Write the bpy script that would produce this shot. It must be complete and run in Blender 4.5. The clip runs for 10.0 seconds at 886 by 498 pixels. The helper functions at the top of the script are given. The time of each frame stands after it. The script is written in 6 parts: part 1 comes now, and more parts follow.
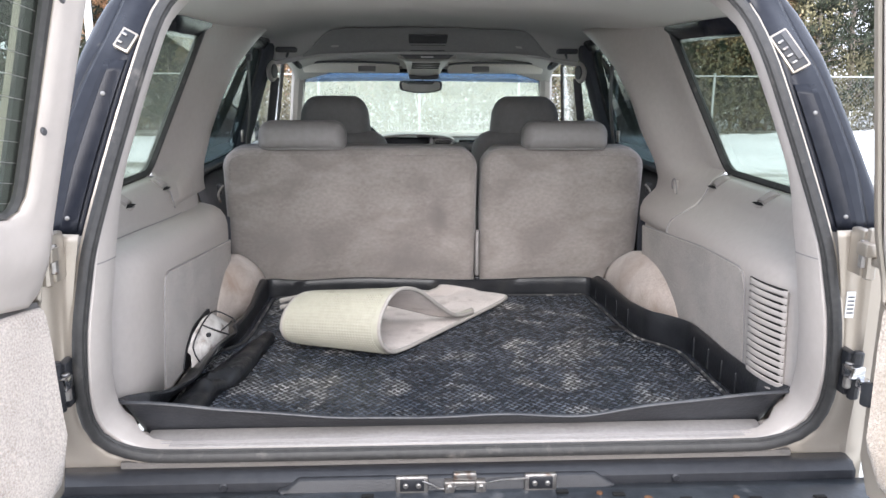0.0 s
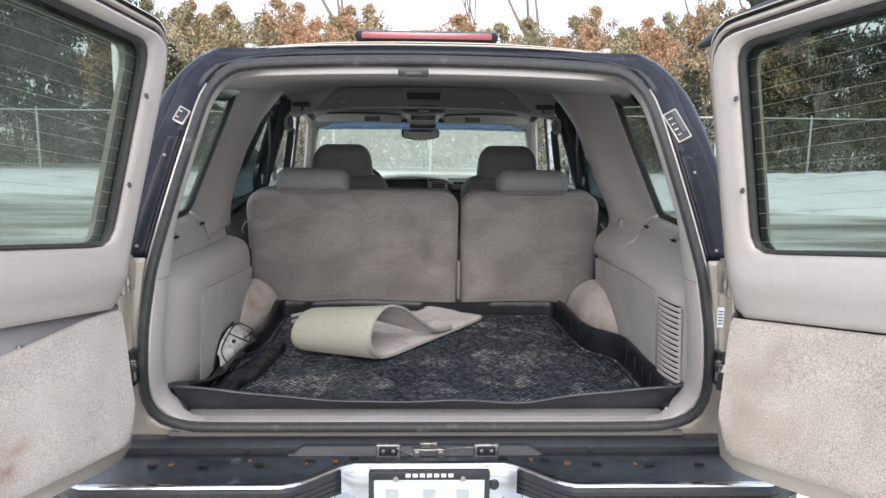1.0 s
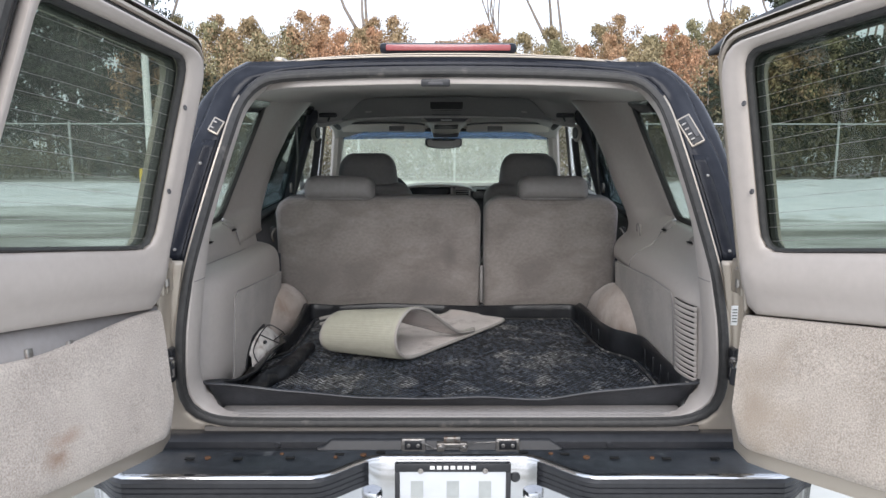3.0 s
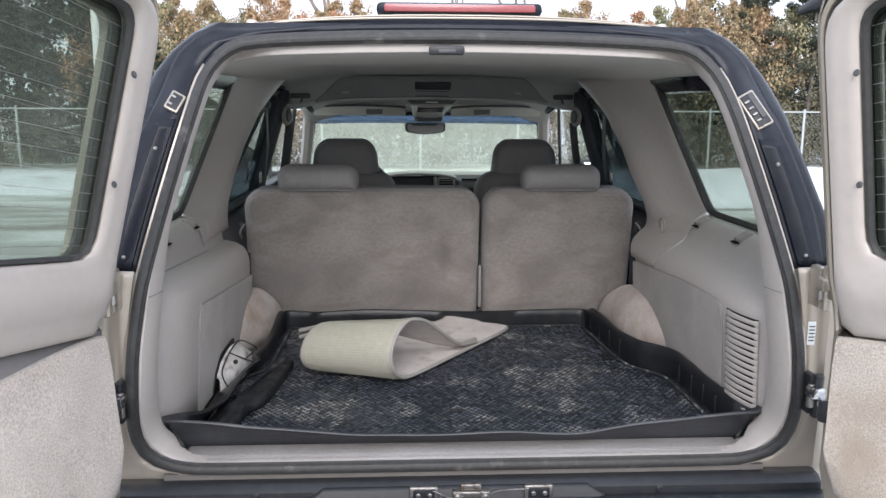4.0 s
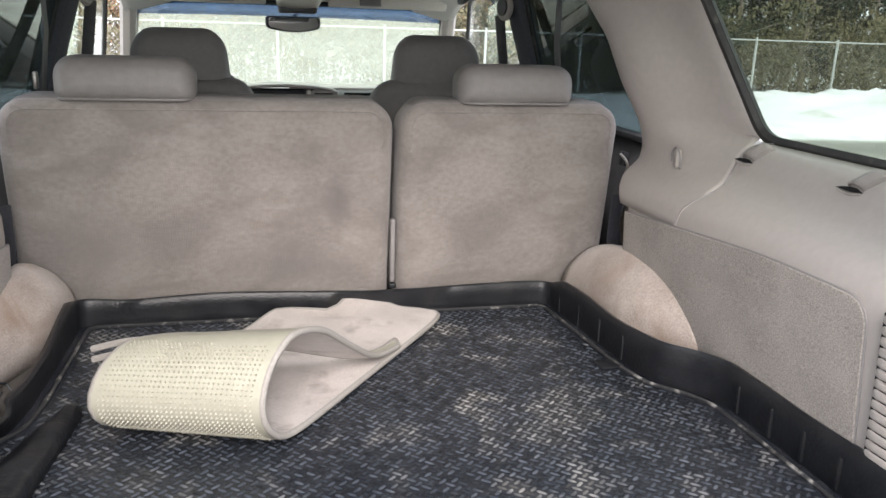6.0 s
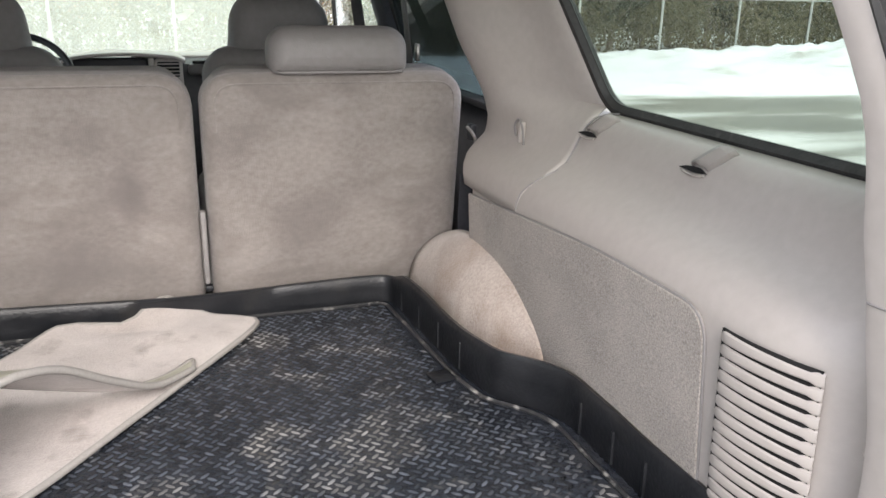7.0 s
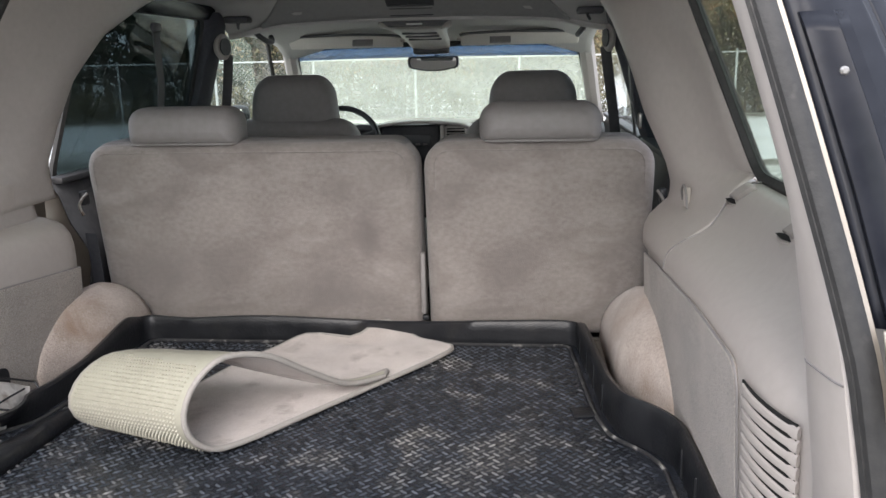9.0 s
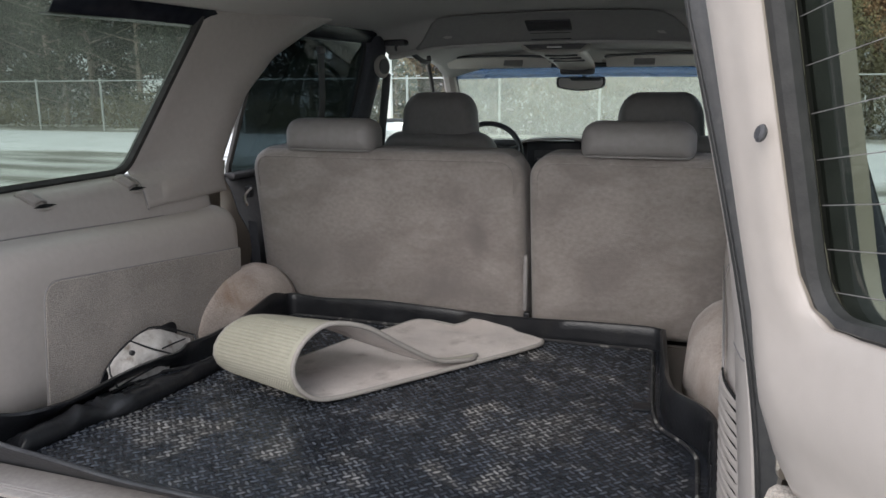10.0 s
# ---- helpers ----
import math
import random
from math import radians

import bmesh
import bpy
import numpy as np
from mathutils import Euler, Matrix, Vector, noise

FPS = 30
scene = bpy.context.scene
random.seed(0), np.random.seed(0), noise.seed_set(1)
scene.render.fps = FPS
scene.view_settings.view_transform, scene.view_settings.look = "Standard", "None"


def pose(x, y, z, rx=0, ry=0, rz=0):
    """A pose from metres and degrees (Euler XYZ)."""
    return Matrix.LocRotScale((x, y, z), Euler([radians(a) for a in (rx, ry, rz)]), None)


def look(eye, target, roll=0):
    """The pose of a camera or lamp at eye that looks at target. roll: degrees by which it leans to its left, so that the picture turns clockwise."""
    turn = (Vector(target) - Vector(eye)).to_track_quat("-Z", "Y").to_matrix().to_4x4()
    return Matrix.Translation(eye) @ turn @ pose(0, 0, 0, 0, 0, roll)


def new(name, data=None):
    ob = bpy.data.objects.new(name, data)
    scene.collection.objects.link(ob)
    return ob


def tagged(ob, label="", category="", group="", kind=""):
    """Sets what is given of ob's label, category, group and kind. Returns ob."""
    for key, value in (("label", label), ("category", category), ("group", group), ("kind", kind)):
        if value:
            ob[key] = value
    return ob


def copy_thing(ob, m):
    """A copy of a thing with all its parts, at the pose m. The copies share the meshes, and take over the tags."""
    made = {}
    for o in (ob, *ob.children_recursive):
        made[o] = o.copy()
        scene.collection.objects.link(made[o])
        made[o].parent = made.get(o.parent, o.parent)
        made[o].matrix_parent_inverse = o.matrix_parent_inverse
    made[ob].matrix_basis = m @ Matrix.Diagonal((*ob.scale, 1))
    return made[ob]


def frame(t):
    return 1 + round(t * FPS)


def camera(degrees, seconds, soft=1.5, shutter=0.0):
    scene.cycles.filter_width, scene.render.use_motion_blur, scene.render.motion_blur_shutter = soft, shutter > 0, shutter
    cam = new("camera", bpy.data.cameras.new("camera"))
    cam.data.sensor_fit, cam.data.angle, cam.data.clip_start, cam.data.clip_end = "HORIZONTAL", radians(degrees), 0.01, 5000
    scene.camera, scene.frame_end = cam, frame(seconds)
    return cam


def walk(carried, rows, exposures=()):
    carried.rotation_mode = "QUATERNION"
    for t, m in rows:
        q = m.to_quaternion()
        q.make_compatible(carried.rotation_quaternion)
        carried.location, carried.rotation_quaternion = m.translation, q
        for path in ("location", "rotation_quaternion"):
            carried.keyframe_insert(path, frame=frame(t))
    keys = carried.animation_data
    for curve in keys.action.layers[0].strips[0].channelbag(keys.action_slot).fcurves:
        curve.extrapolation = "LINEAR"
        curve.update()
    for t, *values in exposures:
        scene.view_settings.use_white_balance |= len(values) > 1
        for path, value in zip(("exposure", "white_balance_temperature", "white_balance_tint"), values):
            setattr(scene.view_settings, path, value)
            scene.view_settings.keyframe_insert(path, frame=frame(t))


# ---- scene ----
cam = camera(58.9, 10.0)
METRES, EYE, TURN = 4.0, 1.62, -3.05
ROWS = [
    (0.0, 0.0, 0.0, 0.0, 0.06, -12.57, -0.29),
    (0.5, 0.0059, -0.0892, 0.0182, 0.32, -11.31, -0.27),
    (1.0, 0.0305, -0.138, 0.0226, 1.14, -10.04, -0.69),
    (1.5, 0.042, -0.1658, 0.023, 2.46, -9.54, -0.18),
    (2.0, 0.0437, -0.1735, 0.0233, 3.37, -9.39, 0.11),
    (2.5, 0.0425, -0.1728, 0.0234, 3.56, -9.4, 0.07),
    (2.7, 0.0415, -0.172, 0.0226, 3.5, -9.32, 0.05),
    (4.0, -0.0052, -0.0549, 0.0139, 0.06, -10.22, -0.29),
    (4.5, -0.002, 0.0322, 0.0051, 1.46, -11.71, -0.79),
    (5.0, -0.033, 0.1213, -0.0088, -1.39, -12.96, -1.1),
    (5.2, -0.0512, 0.1626, -0.0133, -4.16, -13.18, -1.08),
    (6.3, 0.0024, 0.2302, -0.0243, -10.28, -16.57, -2.0),
    (6.5, 0.0267, 0.2375, -0.0195, -9.96, -17.26, -1.42),
    (7.0, 0.0452, 0.2819, -0.0256, -15.82, -17.84, -1.07),
    (7.5, 0.0335, 0.3289, -0.0273, -20.91, -18.06, -3.47),
    (8.0, 0.0413, 0.3221, -0.0218, -13.3, -18.12, -3.28),
    (8.5, 0.0881, 0.2797, -0.0191, 0.94, -16.05, -0.04),
    (9.0, 0.1313, 0.2142, -0.0146, 8.7, -13.57, 1.22),
    (9.5, 0.1782, 0.1748, -0.0129, 18.02, -12.52, 0.94),
    (10.0, 0.2023, 0.1675, -0.0119, 22.46, -12.23, 0.44),
]
BASE = pose(0, 0, EYE, 0, 0, TURN) @ pose(-0.047, -1.619, 0)
walk(cam, [(t, BASE @ pose(METRES * x, METRES * y, METRES * z, 90 + pitch, roll, yaw)) for t, x, y, z, yaw, pitch, roll in ROWS],
     [(0.0, 1.32, 6250, 13), (0.5, 0.87, 6250, 13), (1.0, 0.66, 6250, 12), (2.5, 0.43, 6300, 11), (4.0, 0.63, 6200, 12), (4.5, 0.96, 6200, 12), (5.0, 1.26, 6400, 11), (6.5, 1.40, 6650, 14), (7.5, 1.45, 6600, 12), (8.5, 1.50, 6550, 12), (9.0, 1.08, 6500, 13),
      (9.5, 0.47, 6400, 12), (10.0, 0.40, 6400, 12)])

# ---- world, sun, exposure ----
world = bpy.data.worlds.new("overcast_sky")
scene.world = world
world.use_nodes = True
wn, wl = world.node_tree.nodes, world.node_tree.links
sky = wn.new("ShaderNodeTexSky")
sky.sky_type, sky.sun_disc = "NISHITA", False
sky.sun_elevation, sky.sun_rotation = radians(36), radians(183)
sky.dust_density, sky.air_density = 4.0, 1.0
veil = wn.new("ShaderNodeMix")
veil.data_type = "RGBA"
veil.inputs[0].default_value = 0.8
veil.inputs[7].default_value = (8.1, 8.6, 9.5, 1)
wl.new(sky.outputs[0], veil.inputs[6])
wl.new(veil.outputs[2], wn["Background"].inputs[0])
wn["Background"].inputs[1].default_value = 0.15
sun_data = bpy.data.lights.new("sun", "SUN")
sun_data.energy, sun_data.angle, sun_data.color = 1.5, radians(40), (1.0, 0.965, 0.92)
sun = new("sun", sun_data)
sun.matrix_world = look((-0.4, -8.3, 6.2), (0, 0, 0.8))


# ---- materials ----
def mat(name, c1, c2, scale=20.0, rough=0.6, bump=0.0, bscale=200.0, metal=0.0, large=1.5, spread=0.5, coat=0.0, sheen=0.0, stain=None, stain_scale=3.0, stain_at=0.6, rough_var=0.1, stretch=(1, 1, 1), blot=None, soft=0.16, swirl=0.0, spec=0.5):
    m = bpy.data.materials.new(name)
    m.use_nodes = True
    n, l = m.node_tree.nodes, m.node_tree.links
    b = n["Principled BSDF"]
    tc = n.new("ShaderNodeTexCoord")
    mp = n.new("ShaderNodeMapping")
    mp.inputs["Scale"].default_value = stretch
    l.new(tc.outputs["Object"], mp.inputs[0])

    def noise_node(s, detail=4.0):
        t = n.new("ShaderNodeTexNoise")
        t.inputs["Scale"].default_value, t.inputs["Detail"].default_value = s, detail
        l.new(mp.outputs[0], t.inputs["Vector"])
        return t

    fine, big = noise_node(scale), noise_node(large, 3.0)
    add = n.new("ShaderNodeMath")
    add.operation = "MULTIPLY_ADD"
    add.inputs[1].default_value = spread
    l.new(big.outputs[0], add.inputs[0])
    half = n.new("ShaderNodeMath")
    half.operation = "MULTIPLY"
    half.inputs[1].default_value = 1.0 - spread
    l.new(fine.outputs[0], half.inputs[0])
    l.new(half.outputs[0], add.inputs[2])
    ramp = n.new("ShaderNodeValToRGB")
    ramp.color_ramp.elements[0].position, ramp.color_ramp.elements[1].position = 0.32, 0.68
    ramp.color_ramp.elements[0].color, ramp.color_ramp.elements[1].color = (*c1, 1), (*c2, 1)
    l.new(add.outputs[0], ramp.inputs[0])
    colour = ramp.outputs[0]
    if stain:
        st = noise_node(stain_scale, 6.0)
        st.inputs["Distortion"].default_value = swirl
        r2 = n.new("ShaderNodeValToRGB")
        r2.color_ramp.elements[0].position, r2.color_ramp.elements[1].position = stain_at, stain_at + soft
        l.new(st.outputs[0], r2.inputs[0])
        mx = n.new("ShaderNodeMix")
        mx.data_type = "RGBA"
        mx.inputs[7].default_value = (*stain, 1)
        l.new(r2.outputs[0], mx.inputs[0])
        l.new(colour, mx.inputs[6])
        colour = mx.outputs[2]
    for at, size, tone in blot or ():
        wob = noise_node(18, 4.0)
        sh, ad, mp2, ln, r3, mx = (n.new("ShaderNode" + k) for k in ("VectorMath", "VectorMath", "Mapping", "VectorMath", "ValToRGB", "Mix"))
        sh.operation, ad.operation, ln.operation = "SCALE", "ADD", "LENGTH"
        sh.inputs["Scale"].default_value = 0.06
        l.new(wob.outputs["Color"], sh.inputs[0])
        l.new(tc.outputs["Object"], ad.inputs[0])
        l.new(sh.outputs[0], ad.inputs[1])
        mp2.inputs["Scale"].default_value = (1 / size[0], 1, 1 / size[1])
        mp2.inputs["Rotation"].default_value = (0, radians(size[2]), 0)
        mp2.inputs["Location"].default_value = (0, 0, 0)
        off = n.new("ShaderNodeVectorMath")
        off.operation = "SUBTRACT"
        off.inputs[1].default_value = (at[0] + 0.03, at[1] + 0.03, at[2] + 0.03)
        l.new(ad.outputs[0], off.inputs[0])
        l.new(off.outputs[0], mp2.inputs[0])
        l.new(mp2.outputs[0], ln.inputs[0])
        r3.color_ramp.elements[0].position, r3.color_ramp.elements[1].position = 0.15, 1.0
        r3.color_ramp.elements[0].color, r3.color_ramp.elements[1].color = (0.75, 0.75, 0.75, 1), (0, 0, 0, 1)
        l.new(ln.outputs["Value"], r3.inputs[0])
        mx.data_type = "RGBA"
        mx.inputs[7].default_value = (*tone, 1)
        l.new(r3.outputs[0], mx.inputs[0])
        l.new(colour, mx.inputs[6])
        colour = mx.outputs[2]
    l.new(colour, b.inputs["Base Color"])
    rr = n.new("ShaderNodeMapRange")
    rr.inputs["To Min"].default_value, rr.inputs["To Max"].default_value = max(0.02, rough - rough_var), min(1, rough + rough_var)
    l.new(add.outputs[0], rr.inputs[0])
    l.new(rr.outputs[0], b.inputs["Roughness"])
    b.inputs["Metallic"].default_value = metal
    b.inputs["Specular IOR Level"].default_value = spec
    b.inputs["Coat Weight"].default_value = coat
    b.inputs["Coat Roughness"].default_value = 0.12
    b.inputs["Sheen Weight"].default_value = sheen
    if bump:
        bt = noise_node(bscale, 3.0)
        bp = n.new("ShaderNodeBump")
        bp.inputs["Strength"].default_value, bp.inputs["Distance"].default_value = bump, 0.004
        l.new(bt.outputs[0], bp.inputs["Height"])
        l.new(bp.outputs[0], b.inputs["Normal"])
    return m


def glass(name, tint, haze=0.0, gloss=1.0):
    m = bpy.data.materials.new(name)
    m.use_nodes = True
    n, l = m.node_tree.nodes, m.node_tree.links
    n.remove(n["Principled BSDF"])
    tr, gl, mx, fr = (n.new("ShaderNode" + k) for k in ("BsdfTransparent", "BsdfGlossy", "MixShader", "LayerWeight"))
    tr.inputs[0].default_value = (*tint, 1)
    gl.inputs["Roughness"].default_value = 0.02
    gl.inputs["Color"].default_value = (gloss, gloss, gloss, 1)
    pw, sc = n.new("ShaderNodeMath"), n.new("ShaderNodeMath")
    pw.operation, sc.operation = "POWER", "MULTIPLY_ADD"
    pw.inputs[1].default_value = 4.0
    sc.inputs[1].default_value, sc.inputs[2].default_value = 0.42, 0.018
    fr.inputs[0].default_value = 0.5
    l.new(fr.outputs["Facing"], pw.inputs[0])
    l.new(pw.outputs[0], sc.inputs[0])
    l.new(sc.outputs[0], mx.inputs[0])
    body = tr.outputs[0]
    if haze:
        df, m2, nz, tc, rg = (n.new("ShaderNode" + k) for k in ("BsdfTranslucent", "MixShader", "TexNoise", "TexCoord", "MapRange"))
        df.inputs[0].default_value = (0.64, 0.66, 0.57, 1)
        nz.inputs["Scale"].default_value = 6
        l.new(tc.outputs["Object"], nz.inputs["Vector"])
        rg.inputs["To Min"].default_value, rg.inputs["To Max"].default_value = haze * 0.5, haze * 1.5
        l.new(nz.outputs[0], rg.inputs[0])
        l.new(rg.outputs[0], m2.inputs[0])
        l.new(tr.outputs[0], m2.inputs[1])
        l.new(df.outputs[0], m2.inputs[2])
        body = m2.outputs[0]
    l.new(body, mx.inputs[1])
    l.new(gl.outputs[0], mx.inputs[2])
    l.new(mx.outputs[0], n["Material Output"].inputs[0])
    return m


TRIM = mat("taupe_plastic", (0.42, 0.38, 0.35), (0.47, 0.43, 0.40), 60, 0.40, 0.12, 900, rough_var=0.06)
TRIM_LIGHT = mat("light_taupe_plastic", (0.43, 0.385, 0.352), (0.48, 0.432, 0.396), 40, 0.40, 0.08, 900, rough_var=0.08)
SILL = mat("scuffed_sill_plastic", (0.25, 0.235, 0.225), (0.36, 0.34, 0.33), 90, 0.4, 0.2, 300, large=6, spread=0.4)
FELT = mat("taupe_felt", (0.20, 0.172, 0.15), (0.53, 0.47, 0.415), 330, 0.95, 0.9, 420, sheen=0.3, spread=0.25, large=9, stain=(0.26, 0.21, 0.17), stain_scale=4, stain_at=0.66)
SEAT_MARKS = (((0.330, -0.42, 0.478), (0.045, 0.13, 8), (0.165, 0.143, 0.135)), ((0.20, -0.42, 0.30), (0.22, 0.10, -15), (0.185, 0.163, 0.153)), ((-0.28, -0.42, 0.36), (0.20, 0.16, 30), (0.19, 0.168, 0.158)))
VELOUR_ARGS = dict(sheen=0.35, large=7, spread=0.55, stain=(0.188, 0.164, 0.152), stain_scale=5.0, stain_at=0.42, soft=0.40, swirl=1.8, stretch=(0.75, 1, 1.05))
VELOUR = mat("seat_velour", (0.215, 0.190, 0.176), (0.345, 0.308, 0.286), 90, 0.92, 0.5, 420, **VELOUR_ARGS)
VELOUR_MARKED = mat("rubbed_seat_velour", (0.215, 0.190, 0.176), (0.345, 0.308, 0.286), 90, 0.92, 0.5, 420, blot=SEAT_MARKS, **VELOUR_ARGS)
# darker copy of the trim plastic: the hook fingers' shading as colour
FINGER = mat("shaded_taupe_plastic", (0.29, 0.265, 0.245), (0.33, 0.30, 0.28), 50, 0.5, 0.1, 600)
LEATHER = mat("taupe_leather", (0.22, 0.205, 0.20), (0.27, 0.255, 0.25), 50, 0.5, 0.3, 350)
DOORCARP = mat("door_carpet", (0.26, 0.215, 0.175), (0.62, 0.545, 0.47), 230, 1.0, 1.0, 300, sheen=0.3, spread=0.3, large=8, stain=(0.36, 0.285, 0.215), stain_scale=3.2, stain_at=0.62)
DOORCARP_STAINED = mat("stained_door_carpet", (0.29, 0.24, 0.205), (0.62, 0.55, 0.485), 230, 1.0, 1.0, 300, sheen=0.3, spread=0.3, large=8, stain=(0.38, 0.30, 0.235), stain_scale=3.2, stain_at=0.66,
                       blot=(((0.535, 0.055, -0.292), (0.055, 0.035, 0), (0.25, 0.145, 0.08)), ((0.500, 0.055, -0.250), (0.075, 0.022, -40), (0.34, 0.23, 0.165))))
SHAG = mat("wheel_carpet", (0.36, 0.29, 0.245), (0.64, 0.56, 0.50), 170, 1.0, 1.0, 260, sheen=0.3, large=9, spread=0.55, stain=(0.34, 0.24, 0.175), stain_scale=7, stain_at=0.50, soft=0.25, swirl=0.6)
RUBBER = mat("black_rubber", (0.008, 0.009, 0.011), (0.022, 0.023, 0.026), 25, 0.32, 0.25, 120, large=3, stain=(0.050, 0.047, 0.044), stain_scale=9, stain_at=0.58, soft=0.3, spec=0.34)
TRAYFLOOR = mat("tray_floor_rubber", (0.010, 0.0125, 0.018), (0.029, 0.033, 0.042), 35, 0.24, 0.3, 120, large=4, stain=(0.056, 0.056, 0.057), stain_scale=7.5, stain_at=0.53, soft=0.3, swirl=0.8)
# rubber lightened for the lip: sky sheen put into the colour, plus dust
LIP = mat("dusty_sheen_lip_rubber", (0.020, 0.021, 0.025), (0.050, 0.052, 0.058), 30, 0.34, 0.25, 120, large=4, spread=0.6, stain=(0.13, 0.127, 0.123), stain_scale=7, stain_at=0.58, soft=0.3)
SCUFF = mat("scuffed_rubber", (0.014, 0.015, 0.018), (0.05, 0.05, 0.05), 60, 0.4, 0.3, 150, large=9, stain=(0.34, 0.33, 0.31), stain_scale=38, stain_at=0.55)
TREAD = mat("dusty_tread", (0.016, 0.020, 0.026), (0.060, 0.066, 0.077), 60, 0.20, 0.3, 300, large=5, stain=(0.24, 0.23, 0.215), stain_scale=7.5, stain_at=0.53, soft=0.28, swirl=0.8)
SEAL = mat("seal_rubber", (0.02, 0.02, 0.02), (0.05, 0.048, 0.046), 60, 0.6, 0.2, 200, stain=(0.12, 0.11, 0.10), stain_scale=20, stain_at=0.62)
PAINT = mat("champagne_paint", (0.40, 0.35, 0.29), (0.46, 0.405, 0.34), 900, 0.38, 0.0, 1, metal=0.55, coat=0.5, stain=(0.30, 0.25, 0.20), stain_scale=6, stain_at=0.66)
BLACKP = mat("black_paint", (0.010, 0.012, 0.018), (0.022, 0.024, 0.032), 30, 0.24, 0.05, 60, coat=0.0, stain=(0.07, 0.065, 0.06), stain_scale=30, stain_at=0.72)
BLACKP.node_tree.nodes["Principled BSDF"].inputs["Specular IOR Level"].default_value = 0.2
BLACKPL = mat("black_plastic", (0.010, 0.011, 0.014), (0.024, 0.025, 0.029), 40, 0.42, 0.2, 300, stain=(0.045, 0.044, 0.044), stain_scale=12, stain_at=0.64)
# near-black that stands in for shade inside vents, holes, slots and pockets
GAP_SHADE = mat("gap_shade_black", (0.003, 0.003, 0.003), (0.006, 0.006, 0.006), 30, 0.95)
CHROME = mat("chrome", (0.50, 0.51, 0.53), (0.62, 0.63, 0.65), 8, 0.13, 0.02, 20, metal=1.0)
STEEL = mat("worn_steel", (0.30, 0.28, 0.26), (0.50, 0.48, 0.46), 120, 0.35, 0.2, 300, metal=0.9, stain=(0.16, 0.09, 0.05), stain_scale=40, stain_at=0.58)
MATCARP = mat("mat_carpet", (0.36, 0.315, 0.29), (0.60, 0.54, 0.505), 260, 1.0, 0.9, 380, sheen=0.3, large=9, spread=0.6, stain=(0.27, 0.225, 0.20), stain_scale=13, stain_at=0.56)
# the yellow cast of the light is mixed into this backing colour
MATBACK = mat("mat_backing", (0.335, 0.325, 0.262), (0.40, 0.385, 0.315), 60, 0.45, 0.1, 300)
MATEDGE = mat("mat_binding", (0.28, 0.26, 0.24), (0.36, 0.34, 0.315), 200, 0.8, 0.4, 500)
NAVY = mat("dark_pillar_cloth", (0.045, 0.047, 0.058), (0.075, 0.077, 0.088), 80, 0.7, 0.2, 400)
STEP_GREY = mat("step_panel_grey", (0.31, 0.30, 0.29), (0.37, 0.36, 0.345), 60, 0.7, 0.15, 400)
HEADL = mat("headliner_cloth", (0.55, 0.53, 0.505), (0.61, 0.59, 0.565), 300, 0.95, 0.3, 700)
DARK = mat("dark_grey_plastic", (0.05, 0.05, 0.055), (0.085, 0.083, 0.085), 50, 0.5, 0.15, 400)
FLOORC = mat("floor_carpet", (0.12, 0.11, 0.10), (0.18, 0.165, 0.15), 300, 1.0, 0.8, 500)
REDL = mat("red_lens", (0.26, 0.055, 0.06), (0.33, 0.08, 0.085), 60, 0.2, 0.1, 150, coat=0.6)
WHITE = mat("white_plastic", (0.70, 0.70, 0.68), (0.80, 0.80, 0.78), 30, 0.45)
CLOTH = mat("creased_cloth", (0.42, 0.39, 0.36), (0.72, 0.70, 0.67), 45, 0.8, 0.5, 120, large=16, spread=0.5, stain=(0.24, 0.20, 0.17), stain_scale=22, stain_at=0.56)
VISOR = mat("visor_cloth", (0.60, 0.56, 0.51), (0.68, 0.64, 0.59), 120, 0.9, 0.3, 500)
STEP = mat("scratched_step", (0.012, 0.015, 0.019), (0.044, 0.050, 0.058), 40, 0.32, 0.2, 90, large=5, spread=0.6, stain=(0.13, 0.135, 0.14), stain_scale=16, stain_at=0.63)
PLATE = mat("plate_enamel", (0.50, 0.52, 0.55), (0.60, 0.62, 0.64), 12, 0.35)
ORANGE = mat("rust", (0.07, 0.035, 0.018), (0.16, 0.075, 0.035), 80, 0.9, 0.4, 200)
YELLOW = mat("yellow_paint", (0.75, 0.50, 0.04), (0.82, 0.60, 0.08), 10, 0.6)
GALV = mat("galvanised_steel", (0.38, 0.40, 0.40), (0.52, 0.54, 0.53), 30, 0.5, metal=0.6)
TINT = glass("privacy_glass", (0.60, 0.645, 0.60))
# haze stands in for glare and sky reflection on the dirty left panes
GLARETINT = glass("glare_hazed_privacy_glass", (0.60, 0.645, 0.60), haze=0.05)
DARKTINT = glass("dark_privacy_glass", (0.20, 0.235, 0.24))
CLEAR = glass("clear_glass", (0.93, 0.965, 0.935))
# haze for dust, and for the washed-out brightness of the view ahead
HAZY = glass("dusty_glare_windscreen", (0.86, 0.91, 0.83), haze=0.28)
BLUEBAND = glass("blue_shade_band", (0.25, 0.38, 0.62), haze=0.1)
MIRROR = mat("mirror_glass", (0.85, 0.87, 0.87), (0.88, 0.9, 0.9), 5, 0.03, metal=1.0, rough_var=0.0)
BARK = mat("bark", (0.16, 0.135, 0.115), (0.32, 0.275, 0.235), 14, 0.95, 0.8, 30)
BROWNLEAF = mat("brown_leaves", (0.23, 0.19, 0.115), (0.47, 0.325, 0.225), 1.6, 0.8, large=0.55, spread=0.75)
